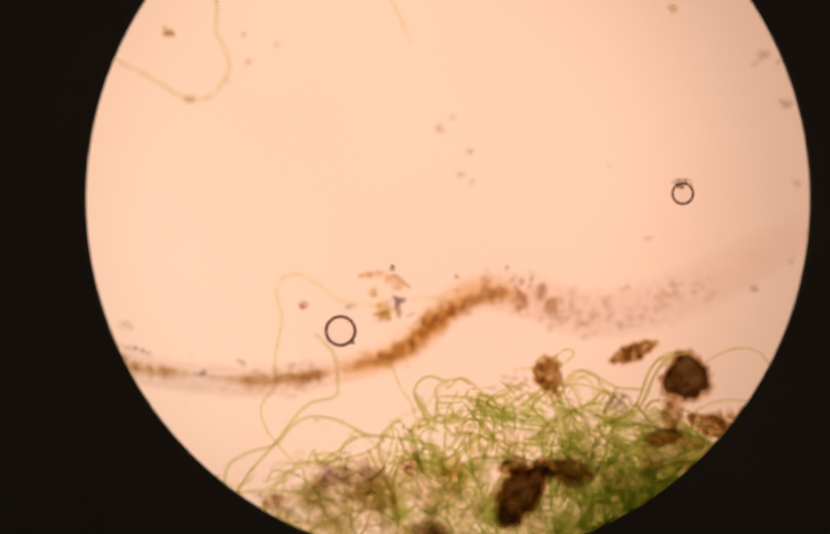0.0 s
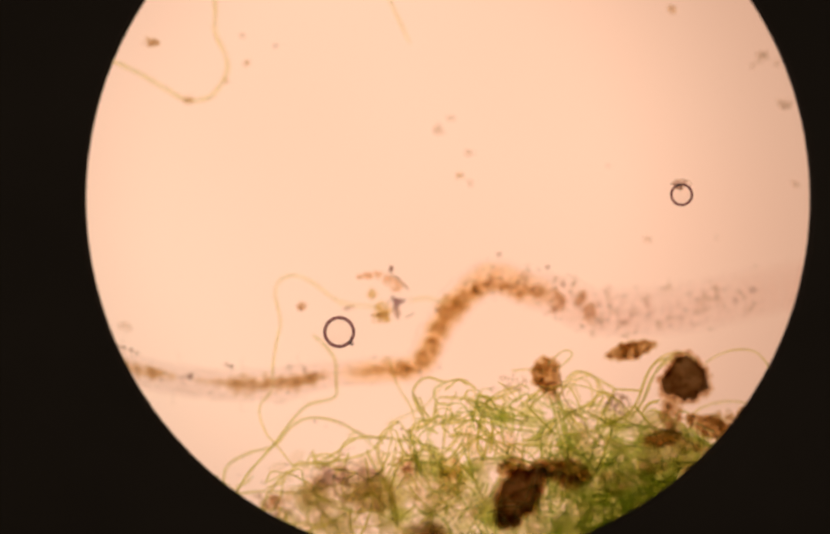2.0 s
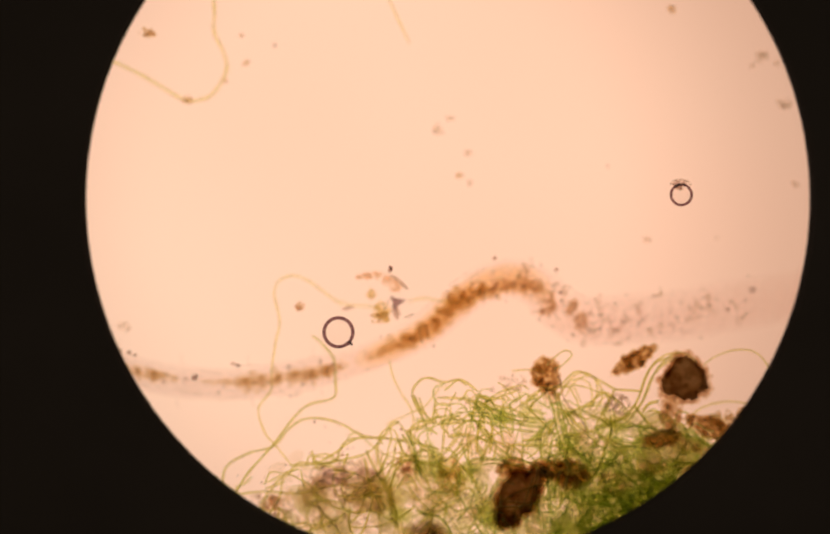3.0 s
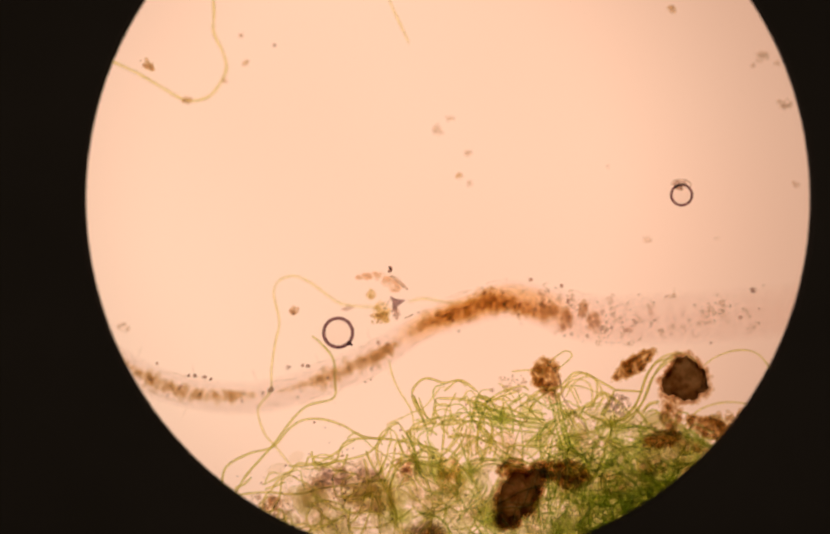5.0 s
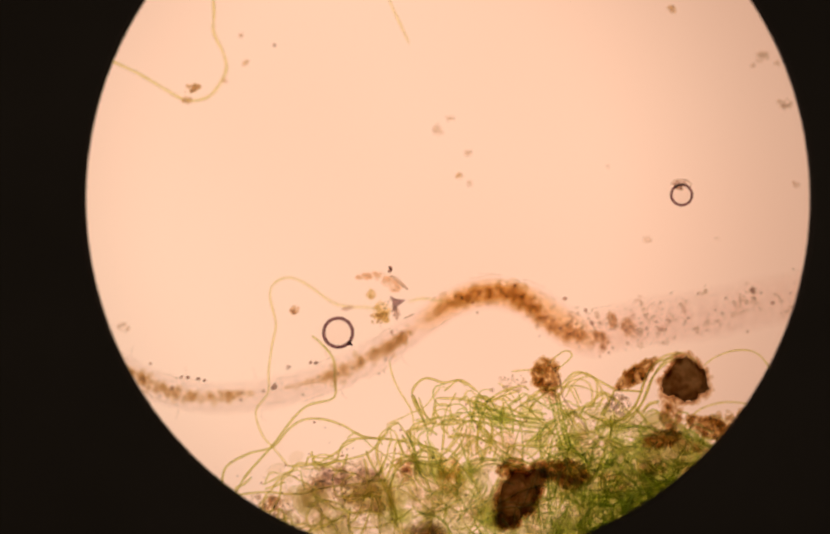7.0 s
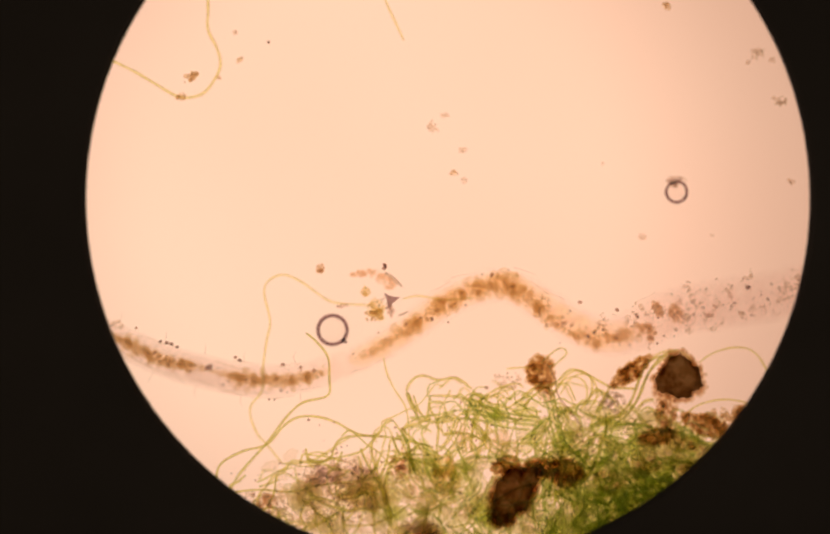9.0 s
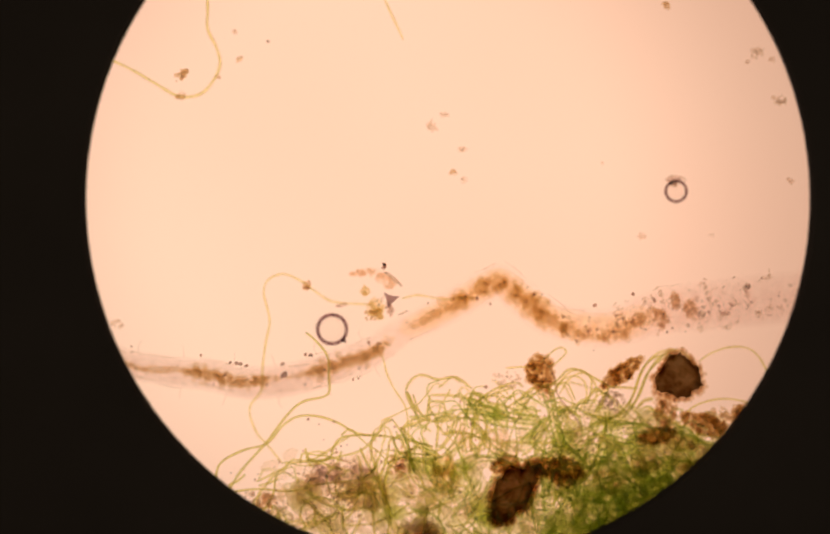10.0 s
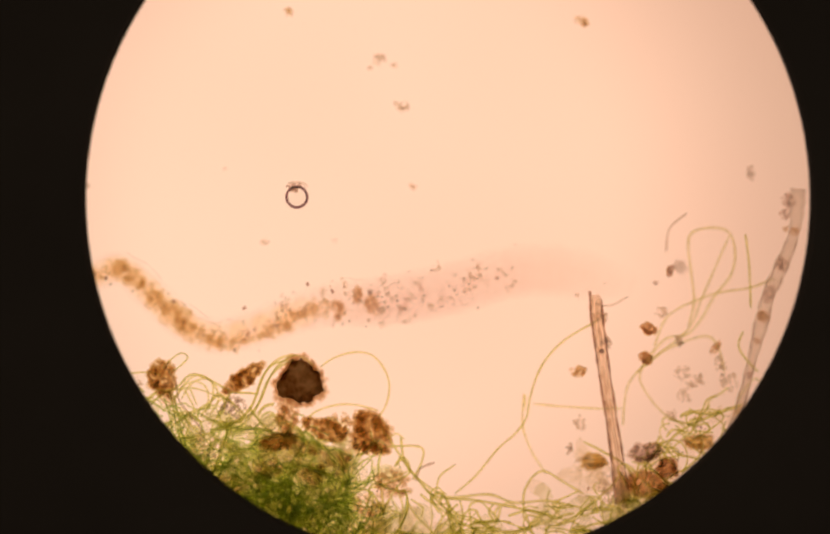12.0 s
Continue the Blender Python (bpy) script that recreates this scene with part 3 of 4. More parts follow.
def clump(name, x, y, w, h, turn, count, size, material, label, z=26, core=None, seed=1, tall=20, group="detritus clumps", steps=1, single=False):
    """A crumbly heap: a packed heart, thicker to the middle, and loose grains round its rim. Its origin lies at its middle."""
    rng = random.Random(seed * 31 + count)
    a = math.radians(turn)
    base = plan(x, y, z)
    shapes = []
    if core:
        shapes = heap(rng, seed, w, h, tall, turn, int((0.40 if core is M_CORE else 0.26) * w * h), 2.6 / math.sqrt(w * h), 0.62 if core is M_CORE else 0.2)
        count = 0
    for _ in range(int(count * 1.5)):
        d, b = math.sqrt(rng.random()) * rng.uniform(0.80, 1.16), rng.uniform(0, 6.283)
        px, py = w * d * math.cos(b), h * d * math.sin(b)
        spot = Vector((px * math.cos(a) - py * math.sin(a), px * math.sin(a) + py * math.cos(a), rng.uniform(-tall, tall) * max(0.1, 1.1 - d * 0.8))) / 1000
        shapes.append(grain(rng, spot, 0.8 * size * rng.uniform(0.4, 1.4) / 1000, steps, 0.7, 0.45))
    if single:
        thing = tagged(part(name, joined(shapes), material), label, "speck", group)
        thing.location = base
        return thing
    thing = tagged(new(name), label, "detritus", group)
    thing.location = base
    tagged(part("crust", joined(shapes), M_LIGHT_BODY if core is M_CORE else material, thing), kind="stuff")
    if core:
        if core is M_CORE:
            part("heart", solid(seed, w * 0.84, h * 0.84, tall * 0.3, turn), core, thing, "opaque dark heart")
        part("loose_matter", joined(heap(rng, seed, w * 1.04, h * 1.04, tall * 0.8, turn, 360, 0.16)), M_LIGHT_BODY if core is M_CORE else core, thing, "packed brown matter")
    return thing


def flake(x, y, w, h, turn, material, z, seed, label, thick=3.0):
    """A thin ragged sheet of debris, thicker to its middle."""
    ob = part("debris_flake", joined(heap(random.Random(seed), seed, w, h, thick, turn, 120, 0.2)), material)
    ob.location = plan(x, y, z)
    return tagged(ob, label, "debris", "detritus clumps")


dark_ball = clump("detritus_ball", 1290, 716, 45, 41, 0, 150, 7, M_BROWN, "dark brown round ball of crumbly detritus with fuzzy rim", 36, M_CORE, 1, 22)
brown_pellet = clump("detritus_pellet", 1198, 690, 46, 19, 32, 80, 7, M_BROWN, "elongated reddish-brown crumbly pellet beside the dark ball", 34, M_BODY, 52, 16)
clump("detritus_clump", 1030, 708, 26, 33, 0, 60, 6, M_BROWN, "small reddish-brown clump on the edge of the algae", 38, M_BODY, 3, 14)
clump("detritus_clump", 1043, 740, 16, 24, 20, 30, 5, M_ORANGE, "pale brown crumbs below the reddish clump", 34, None, 4, 12)
clump("detritus_mass", 982, 934, 43, 67, -32, 150, 9, M_BROWN, "large dark brown lump within the green mat", 34, M_CORE, 47, 22)
clump("detritus_clump", 962, 884, 24, 19, 20, 60, 7, M_BROWN, "ragged brown crumbs on the large dark lump", 32, M_BODY, 62, 14)
clump("detritus_clump", 958, 984, 26, 18, -15, 60, 7, M_BROWN, "ragged brown crumbs under the large dark lump", 30, M_BODY, 63, 14)
clump("detritus_mass", 1076, 898, 38, 28, 0, 90, 8, M_BROWN, "dark brown lump within the green mat", 30, M_BODY, 6, 18)
clump("detritus_mass", 1036, 888, 36, 19, 4, 60, 7, M_BROWN, "brown bridge between two dark lumps", 32, M_BODY, 44, 14)
clump("detritus_clump", 1268, 784, 21, 34, 0, 190, 6, M_BROWN, "crumbly brown stalk under the dark ball", 32, None, 7, 14)
clump("detritus_clump", 1255, 828, 42, 18, 15, 60, 8, M_BROWN, "brown clump half buried in the dense algae", 30, M_BODY, 8, 14)
clump("detritus_clump", 1345, 806, 44, 20, -15, 60, 8, M_BROWN, "brown clump on the dense algae", 40, M_BODY, 9, 14)
clump("detritus_clump", 1426, 815, 38, 44, 30, 90, 8, M_BROWN, "ragged reddish-brown clump at the mat's edge", 40, M_BODY, 10, 16)
clump("detritus_clump", 1390, 784, 34, 12, 10, 30, 6, M_ORANGE, "thin ragged brown crumbs at the mat's edge", 40, None, 11, 12)
clump("detritus_clump", 1468, 910, 36, 26, -20, 110, 7, M_BROWN, "orange-brown clump at the mat's edge", 30, None, 12, 14)
clump("detritus_mass", 848, 1080, 104, 36, -58, 90, 9, M_FAINT, "long brown column of detritus between algae", 22, M_LIGHT_BODY, 13, 18)
clump("detritus_mass", 808, 1006, 36, 22, -10, 130, 6, M_PALE, "ragged brown head of the detritus column", 26, None, 14, 16)
clump("detritus_mass", 982, 1118, 26, 60, -14, 90, 8, M_FAINT, "ragged brown lump low in the green mat", 22, M_LIGHT_BODY, 45, 14)
clump("fine_detritus", 950, 1062, 40, 40, 0, 110, 5, M_ORANGE, "loose orange-brown crumbs between algae", 26, None, 15, 16)
clump("detritus_mass", 1195, 1010, 40, 24, 0, 60, 9, M_BROWN, "dark brown lump deep in the mat", 24, M_BODY, 16, 16)
clump("detritus_mass", 1280, 1072, 34, 26, 0, 60, 9, M_BROWN, "dark brown lump deep in the mat", 24, M_BODY, 17, 16)
clump("detritus_clump", 1450, 1095, 40, 18, 15, 50, 8, M_BROWN, "brown clump at the mat's lower edge", 24, M_BODY, 18, 14)
for bx, by, bw, bh, many in ((1356, 871, 36, 24, 80), (1321, 890, 24, 26, 50), (1426, 952, 32, 22, 70), (1160, 915, 30, 22, 60), (1232, 880, 26, 18, 50), (1395, 845, 24, 16, 45), (1300, 840, 26, 14, 45)):
    clump("detritus_clump", bx, by, bw, bh, bx % 50 - 25, many, 6, M_BROWN, "ragged brown crumbs half buried in green algae", 36, None, int(bx), 14)
flake(648, 902, 72, 20, 4, M_SHEET_GREY, 34, 71, "smear of grey-brown matter among algae", 8)
flake(700, 940, 56, 34, 0, M_MURK, 22, 72, "smear of pale brown matter among algae", 8)
flake(515, 952, 22, 14, 20, M_LIGHT_BODY, 30, 73, "small pinkish brown smear at the tangle's end", 8)
flake(768, 884, 12, 11, 0, M_LIGHT_BODY, 40, 74, "small orange-brown spot among algae", 8)
flake(850, 900, 30, 34, 0, M_SHEET_YELLOW, 22, 75, "smear of pale brown matter among algae", 8)
clump("fine_detritus", 640, 900, 70, 30, 0, 130, 4, M_PALE, "cloud of fine pale brown crumbs among algae", 20, None, 19, 14)
clump("fine_detritus", 650, 960, 60, 44, 0, 150, 4, M_PALE, "cloud of fine pale brown crumbs among algae", 20, None, 20, 14)
clump("fine_detritus", 770, 880, 24, 34, 0, 50, 5, M_ORANGE, "pale orange crumbs among algae", 22, None, 21, 14)
clump("fine_detritus", 520, 960, 44, 24, -30, 50, 6, M_PALE, "pale crumbs at the tangle's end", 20, None, 22, 14)
clump("fine_detritus", 970, 722, 26, 16, 0, 30, 4, M_PALE, "pale crumbs beside the reddish clump", 36, None, 23, 10)
clump("detritus_clump", 1168, 765, 24, 18, 0, 40, 5, M_GREY, "greyish crumbs on the algae", 40, None, 24, 12)
clump("detritus_clump", 1948, 852, 32, 18, 10, 60, 8, M_PALE, "greyish crumbs at the foot of the stalk", 28, M_SHEET_GREY, 25, 14)
clump("detritus_ball", 1988, 880, 24, 20, 0, 40, 6, M_FAINT, "reddish-brown round lump among crumbs", 32, M_LIGHT_BODY, 26, 16)
clump("detritus_clump", 1942, 908, 34, 24, 20, 50, 8, M_FAINT, "brown crumbs at the drop's edge", 28, M_SHEET, 27, 14)
clump("detritus_clump", 1980, 918, 14, 12, 20, 50, 8, M_PALE, "small brown crumbs at the drop's edge", 28, M_BODY, 64, 12)
clump("detritus_clump", 1852, 868, 24, 15, 0, 40, 7, M_FAINT, "pale olive clump beside the stalk", 12, M_SHEET_YELLOW, 65, 10)
clump("detritus_clump", 2050, 832, 30, 15, 0, 40, 7, M_FAINT, "dull yellowish lump among the edge filaments", 12, M_SHEET_YELLOW, 66, 10)
clump("detritus_clump", 1895, 920, 34, 40, 0, 60, 7, M_PALE, "pale olive crumbs round the stalk's foot", 24, None, 28, 14)
clump("detritus_clump", 1952, 617, 15, 12, -20, 28, 5, M_BROWN, "small reddish-brown crumbs on the looping filaments", 34, M_LIGHT_BODY, 29, 10)
clump("detritus_clump", 1946, 672, 12, 13, 0, 26, 5, M_BROWN, "small dark brown crumbs on the looping filaments", 34, M_LIGHT_BODY, 30, 10)
clump("detritus_clump", 1993, 507, 6, 12, -15, 14, 4, M_BROWN, "tiny dark brown crumbs near looping filaments", 24, M_SHEET_GREY, 31, 8)
flake(2146, 322, 9, 15, 0, M_AIR, 14, 78, "faint pinkish flake in the clear water")
flake(2080, 652, 8, 16, -35, M_LIGHT_BODY, 20, 79, "brown sheath on a looping filament")
flake(2012, 500, 14, 16, 0, M_AIR, 8, 84, "faint pinkish flake beside the looping filaments")
clump("detritus_clump", 1818, 698, 20, 8, 12, 22, 5, M_ORANGE, "small olive-brown crumbs beside the stalk", 24, None, 32, 8)
clump("detritus_clump", 1864, 596, 12, 12, 0, 20, 5, M_PALE, "pale crumbs stuck to the stalk", 24, None, 33, 8)
for dx_, dy_, dw_, dh_, many in ((1976, 586, 10, 12, 12), (2016, 700, 16, 12, 14), (2040, 716, 22, 10, 16), (2018, 742, 14, 14, 12), (2106, 716, 18, 18, 20), (1996, 780, 12, 10, 10), (1822, 796, 14, 14, 12), (1800, 842, 10, 10, 8), (1834, 870, 18, 16, 16), (2090, 690, 10, 26, 14), (1870, 640, 10, 12, 8), (2010, 640, 8, 10, 8)):
    clump("fine_detritus", dx_, dy_, dw_, dh_, 20, many, 5, M_PALE if many > 9 else M_GREY, "pale grey-brown crumbs among looping filaments", 22, None, int(dx_), 10)
# the crumbs above the worm's bend
flake(700, 521, 32, 8, 4, M_SHEET, 34, 34, "thin pale orange sheet of debris")
flake(742, 536, 22, 13, -30, M_SHEET, 30, 48, "faint pale orange sheet of debris")
flake(700, 556, 9, 11, 0, M_SHEET_YELLOW, 18, 49, "small yellow-brown flake beside the air bubble")
flake(722, 590, 17, 22, 10, M_SHEET_YELLOW, 30, 35, "yellow-brown ragged flake beside the air bubble")
flake(748, 590, 8, 15, 10, M_SHEET_GREY, 34, 52, "grey ragged flake under the triangular shard")
flake(657, 582, 12, 4, 10, M_SHEET_GREY, 30, 58, "small grey flake on a yellow filament")
clump("fine_detritus", 716, 600, 16, 12, 0, 26, 3.4, M_ORANGE, "small brown crumbs beside the bubble", 34, None, 36, 8)
clump("fine_detritus", 738, 575, 22, 14, 0, 16, 3, M_PALE, "pale crumbs round the triangular shard", 34, None, 53, 8)
thread([(764, 602), (772, 598), (780, 594)], 3.5, M_GREY, 34, "thin grey sliver of debris", "detritus_sliver", "detritus clumps", 39, "debris")
thread([(738, 520), (747, 526), (757, 534), (764, 543), (770, 547)], 6.0, M_GREY, 36, "ragged purple-grey sliver of debris", "detritus_sliver", "detritus clumps", 37, "debris")
clump("detritus_shard", 737, 510, 3, 6, 0, 6, 3.4, M_DARK, "tiny dark crumb of debris", 36, None, 38, 5)
rng_dots = random.Random(15)
dots = [grain(rng_dots, plan(rng_dots.gauss(640, 70), rng_dots.gauss(920, 40), rng_dots.uniform(15, 45)), rng_dots.uniform(1.0, 2.6) / 1000) for _ in range(150)]
dots += [grain(rng_dots, plan(x, y, rng_dots.uniform(15, 45)), rng_dots.uniform(1.0, 3.2) / 1000) for x, y in ((rng_dots.uniform(560, 2080), 0) for _ in range(300)) for y in (mat_edge(x) + rng_dots.uniform(-8, 230),)]
tagged(part("dark_grit", joined(dots), M_DARK), "fine dark grit scattered through the algae", "grit", kind="stuff")
rng_specks = random.Random(77)
for sx, sy, sr, mat_kind, text in ((1443, 106, 14, M_PALE, "small grey-brown speck"), (1486, 194, 13, M_PALE, "small grey-brown speck"), (1270, 15, 9, M_ORANGE, "small orange-brown speck"),
                                   (463, 117, 7, M_ORANGE, "small orange-brown speck"), (454, 64, 6, M_FAINT, "faint pale speck"), (422, 150, 6, M_BROWN, "brown speck on a filament"),
                                   (350, 186, 10, M_ORANGE, "orange crumbs on a filament's knee"), (850, 222, 8, M_FAINT, "faint pale speck"), (825, 243, 12, M_FAINT, "faint pale speck"),
                                   (884, 288, 9, M_FAINT, "faint pale speck"), (868, 331, 8, M_ORANGE, "faint orange speck"), (888, 345, 7, M_FAINT, "faint pale speck"),
                                   (517, 84, 3, M_DARK, "tiny dark speck"), (1150, 314, 4, M_FAINT, "tiny faint speck"), (1425, 548, 6, M_DARK, "small dark speck"), (1358, 449, 5, M_FAINT, "tiny faint speck"),
                                   (1225, 452, 8, M_FAINT, "faint pale speck"), (544, 694, 3.5, M_DARK, "tiny dark speck"), (930, 738, 4, M_DARK, "tiny dark speck"), (1505, 348, 8, M_FAINT, "faint pale speck"),
                                   (1826, 33, 13, M_ORANGE, "small orange-brown speck"), (1425, 122, 6, M_FAINT, "faint pale speck"), (1470, 118, 7, M_FAINT, "faint pale speck"), 
                                   (1966, 530, 4, M_DARK, "tiny round speck"), (232, 618, 12, M_FAINT, "faint blurred speck")):
    clump("speck", sx, sy, sr, sr * 0.7, rng_specks.uniform(-40, 40), 26 if sr > 5 else 8, max(1.8, sr * 0.27), mat_kind, text + " suspended in the clear water", 3, None, int(sx), 5, "specks in the water", single=True)
drifter = clump("drifting_particle", 0, 0, 15, 8, -20, 20, 5, M_ORANGE, "drifting pale brown particle near the bent filament", 24, None, 60, 8, "drifting particles", single=True)
orange_drifter = flake(0, 0, 11, 9, 20, M_LIGHT_BODY, 30, 61, "drifting orange particle above the worm", 6)


# ---- triangular shard, stalk, tube ----
def build_shard():
    rng = random.Random(8)
    corners = [(737, 557), (746, 563), (755, 566), (765, 567), (757, 574), (750, 580), (744, 588), (743, 577), (741, 567)]
    rim = [plan(x + rng.uniform(-1, 1), y + rng.uniform(-1, 1), 32) for x, y in corners]
    n = len(rim)
    low = [p - Vector((0, 0, 0.010)) for p in rim]
    top = plan(748, 570, 37)
    faces = [(i, (i + 1) % n, 2 * n) for i in range(n)] + [(i, n + i, n + (i + 1) % n, (i + 1) % n) for i in range(n)] + [tuple(range(n, 2 * n))]
    tagged(part("triangular_shard", (rim + low + [top], faces), M_SHARD, smooth=False), "dark purple triangular shard among orange crumbs", "debris")


def build_stalk():
    stalk = tagged(new("plant_stalk"), "splintered pale brown plant fibre standing out of the algae", "plant stalk")
    left = [(1841, 546), (1843, 590), (1850, 640), (1858, 700), (1870, 770), (1880, 850), (1890, 950)]
    right = [(1862, 560), (1866, 600), (1872, 650), (1880, 710), (1890, 780), (1902, 850), (1916, 940)]
    mid = [((a[0] + b[0]) / 2, (a[1] + b[1]) / 2) for a, b in zip(left, right)]
    rng = random.Random(4)
    core = smooth_line([plan(x, y, 26) for x, y in mid], 0.012)
    part("pith", tube(core, [0.0125 * (1 + 0.12 * rng.uniform(-1, 1)) * (0.7 if i == 0 else 1) for i in range(len(core))], 10, 0.7), M_FIBRE, stalk)
    for edge, r in ((left, 2.2), (right, 1.8)):
        line = smooth_line([plan(x, y, 28) for x, y in edge], 0.010)
        part("rim", tube(line, [r / 1000 * (1 + 0.5 * rng.uniform(-1, 1)) for _ in line], 6), M_FIBRE_RIM, stalk, "dark splintered edge")
    for k in range(3):
        line = smooth_line([plan(a[0] * (0.3 + 0.2 * k) + b[0] * (0.7 - 0.2 * k) + rng.uniform(-2, 2), a[1] + 14, 36) for a, b in zip(left, right)], 0.012)
        part("strand", tube(line, [0.0012 * (1 + 0.7 * rng.uniform(-1, 1)) for _ in line], 5), M_FIBRE, stalk)
    part("knot", grain(rng, plan(1863, 659, 36), 0.006, 2), M_SPOT, stalk, "dark knot")


def build_tube():
    """The brown segmented casing at the far side."""
    casing = tagged(new("brown_casing"), "grey-brown tubular plant casing with darker lumps", "plant stalk")
    rng = random.Random(12)
    pts = [(2236, 352), (2232, 385), (2230, 420), (2224, 455), (2210, 490), (2195, 520), (2182, 550), (2168, 590), (2156, 640), (2144, 690), (2132, 740), (2116, 790), (2096, 850)]
    line = smooth_line([plan(x + rng.uniform(-3, 3), y, 18) for x, y in pts], 0.012)
    wide = [float(np.interp(i / len(line), [0, 0.15, 0.5, 0.62, 1], [0.015, 0.012, 0.0135, 0.009, 0.0075])) for i in range(len(line))]
    part("casing_wall", tube(line, [r * (1 + 0.10 * math.sin(i * 0.6) + 0.12 * rng.uniform(-1, 1)) for i, r in enumerate(wide)], 10, 0.8), M_GREY, casing)
    for way in (-1, 1):
        edge = [p + Vector((way * r * 0.9 + rng.uniform(-0.0015, 0.0015), 0, 0.004)) for p, r in zip(line, wide)][8:]
        part("casing_edge", tube(edge, [0.0015 * (1 + 0.6 * rng.uniform(-1, 1)) for _ in edge], 6), M_GREY, casing)
    for x, y, w, h in ((2216, 374, 12, 18), (2211, 400, 12, 13), (2212, 428, 6, 6), (2228, 432, 10, 8), (2182, 552, 12, 17), (2168, 594, 13, 13), (2157, 640, 6, 6), (2143, 705, 7, 9), (2204, 495, 11, 16)):
        lump = part("lump", joined(heap(rng, x, w, h, 10, 0, 90, 0.2)), M_LIGHT_BODY if y in (594, 428, 432, 640) else M_SHEET_GREY, casing, "crumbly brown lump")
        lump.location = plan(x, y, 20)


build_shard()
build_stalk()
build_tube()


# ---- air bubbles ----
def bubble(x, y, radius, rim, z, label):
    ob = tagged(new("air_bubble"), label, "bubble", "air bubbles")
    ob.location = plan(x, y, z)
    # The ring's dark tint stands in for light that a bubble bends away.
    profile = [((radius - rim / 2 + rim / 2 * math.cos(a)) / 1000, rim * 0.45 * math.sin(a) / 1000) for a in [2 * math.pi * k / 10 for k in range(10)]]
    part("bubble_rim_shade", ring_shape(profile, 64), M_PURPLE, ob, "dark tinted ring in place of refraction")
    v, f = BALLS[3]
    film = [Vector((p[0] * (radius - rim) / 1000, p[1] * (radius - rim) / 1000, p[2] * rim * 0.8 / 1000)) for p in v]
    part("bubble_film", (film, f), M_AIR, ob, "clear domed middle")
    return ob


bubble(639, 628, 30.5, 6.4, 60, "round air bubble with a thick dark purple rim")
bubble(1287, 368, 22, 5.0, 60, "small round air bubble with a flake on its rim")
thread([(1266, 350), (1272, 342), (1287, 339), (1303, 342), (1308, 350), (1300, 353)], 1.5, M_GREY, 52, "thin grey flake curled on the small bubble", "flake", "loose fibres", 50, "debris")
thread([(1270, 340), (1280, 344), (1291, 341), (1300, 345), (1305, 352)], 2.0, M_GREY, 56, "crinkled grey-brown flake on the small bubble", "flake", "loose fibres", 51, "debris")
thread([(1268, 346), (1279, 350), (1288, 347)], 2.2, M_FIBRE_RIM, 56, "crinkled grey-brown flake on the small bubble", "flake", "loose fibres", 52, "debris")
flake(1285, 347, 14, 6, 0, M_SHEET_GREY, 57, 76, "crumpled grey flake on the small bubble", 2)
flake(1282, 355, 9, 5, -10, M_SHEET_GREY, 58, 77, "grey smear inside the small bubble", 2)
clump("fine_detritus", 1281, 353, 10, 5, -10, 9, 3.2, M_PALE, "grey smear of crumbs on the small bubble", 58, None, 54, 3)
clump("speck", 661, 648, 4, 4, 0, 8, 3, M_PURPLE, "tiny dark bead on the bubble's rim", 48, None, 71, 4, "specks in the water", single=True)


# ---- the worm: rings that glide over one another ----
# body marks, from the tail to the head, in body millimetres
TAIL, REAR_GUT, MID_GUT, WAIST, CROP, BLOB, HEAD = -420, 0, 260, 380, 730, 800, 1370
PITCH = 26
LINES = []


def lie(t, shift, marks, *points):
    """How the worm lies at t: the slide's shift, where the marks from rear gut to blob stand along x, and its middle line."""
    LINES.append((t, [(x - shift[0], y - shift[1]) for x, y in points], [m for m in marks]))


lie(0.0, (4, -3), (236, 540, 632, 935, 1010), (-160, 560), (60, 600), (180, 660), (240, 688), (300, 705), (400, 718), (500, 720), (600, 707), (700, 685), (760, 660), (810, 620), (850, 580), (900, 552), (950, 552), (1010, 562), (1080, 588), (1150, 592), (1250, 570), (1350, 530), (1450, 475), (1550, 420), (1680, 380))
lie(0.5, (1, -1), (233, 525, 634, 950, 1030), (-160, 560), (60, 605), (180, 665), (250, 692), (300, 708), (400, 722), (500, 722), (600, 710), (720, 690), (780, 660), (830, 610), (880, 570), (930, 545), (1000, 550), (1050, 575), (1150, 588), (1250, 578), (1350, 550), (1450, 520), (1550, 480), (1680, 440))
lie(1.0, (2, -1), (233, 528, 634, 945, 1030), (-160, 560), (60, 605), (180, 665), (250, 693), (300, 708), (400, 722), (500, 724), (600, 711), (720, 690), (770, 665), (820, 620), (860, 580), (900, 550), (940, 540), (1010, 560), (1060, 588), (1150, 600), (1250, 585), (1350, 560), (1450, 525), (1550, 490), (1680, 450))
lie(1.5, (1, -1), (232, 525, 625, 938, 1025), (-160, 560), (60, 605), (180, 665), (250, 693), (300, 710), (400, 722), (500, 724), (600, 712), (700, 697), (760, 680), (810, 635), (850, 585), (900, 547), (940, 537), (1000, 553), (1050, 585), (1120, 600), (1250, 590), (1350, 570), (1450, 545), (1550, 520), (1680, 490))
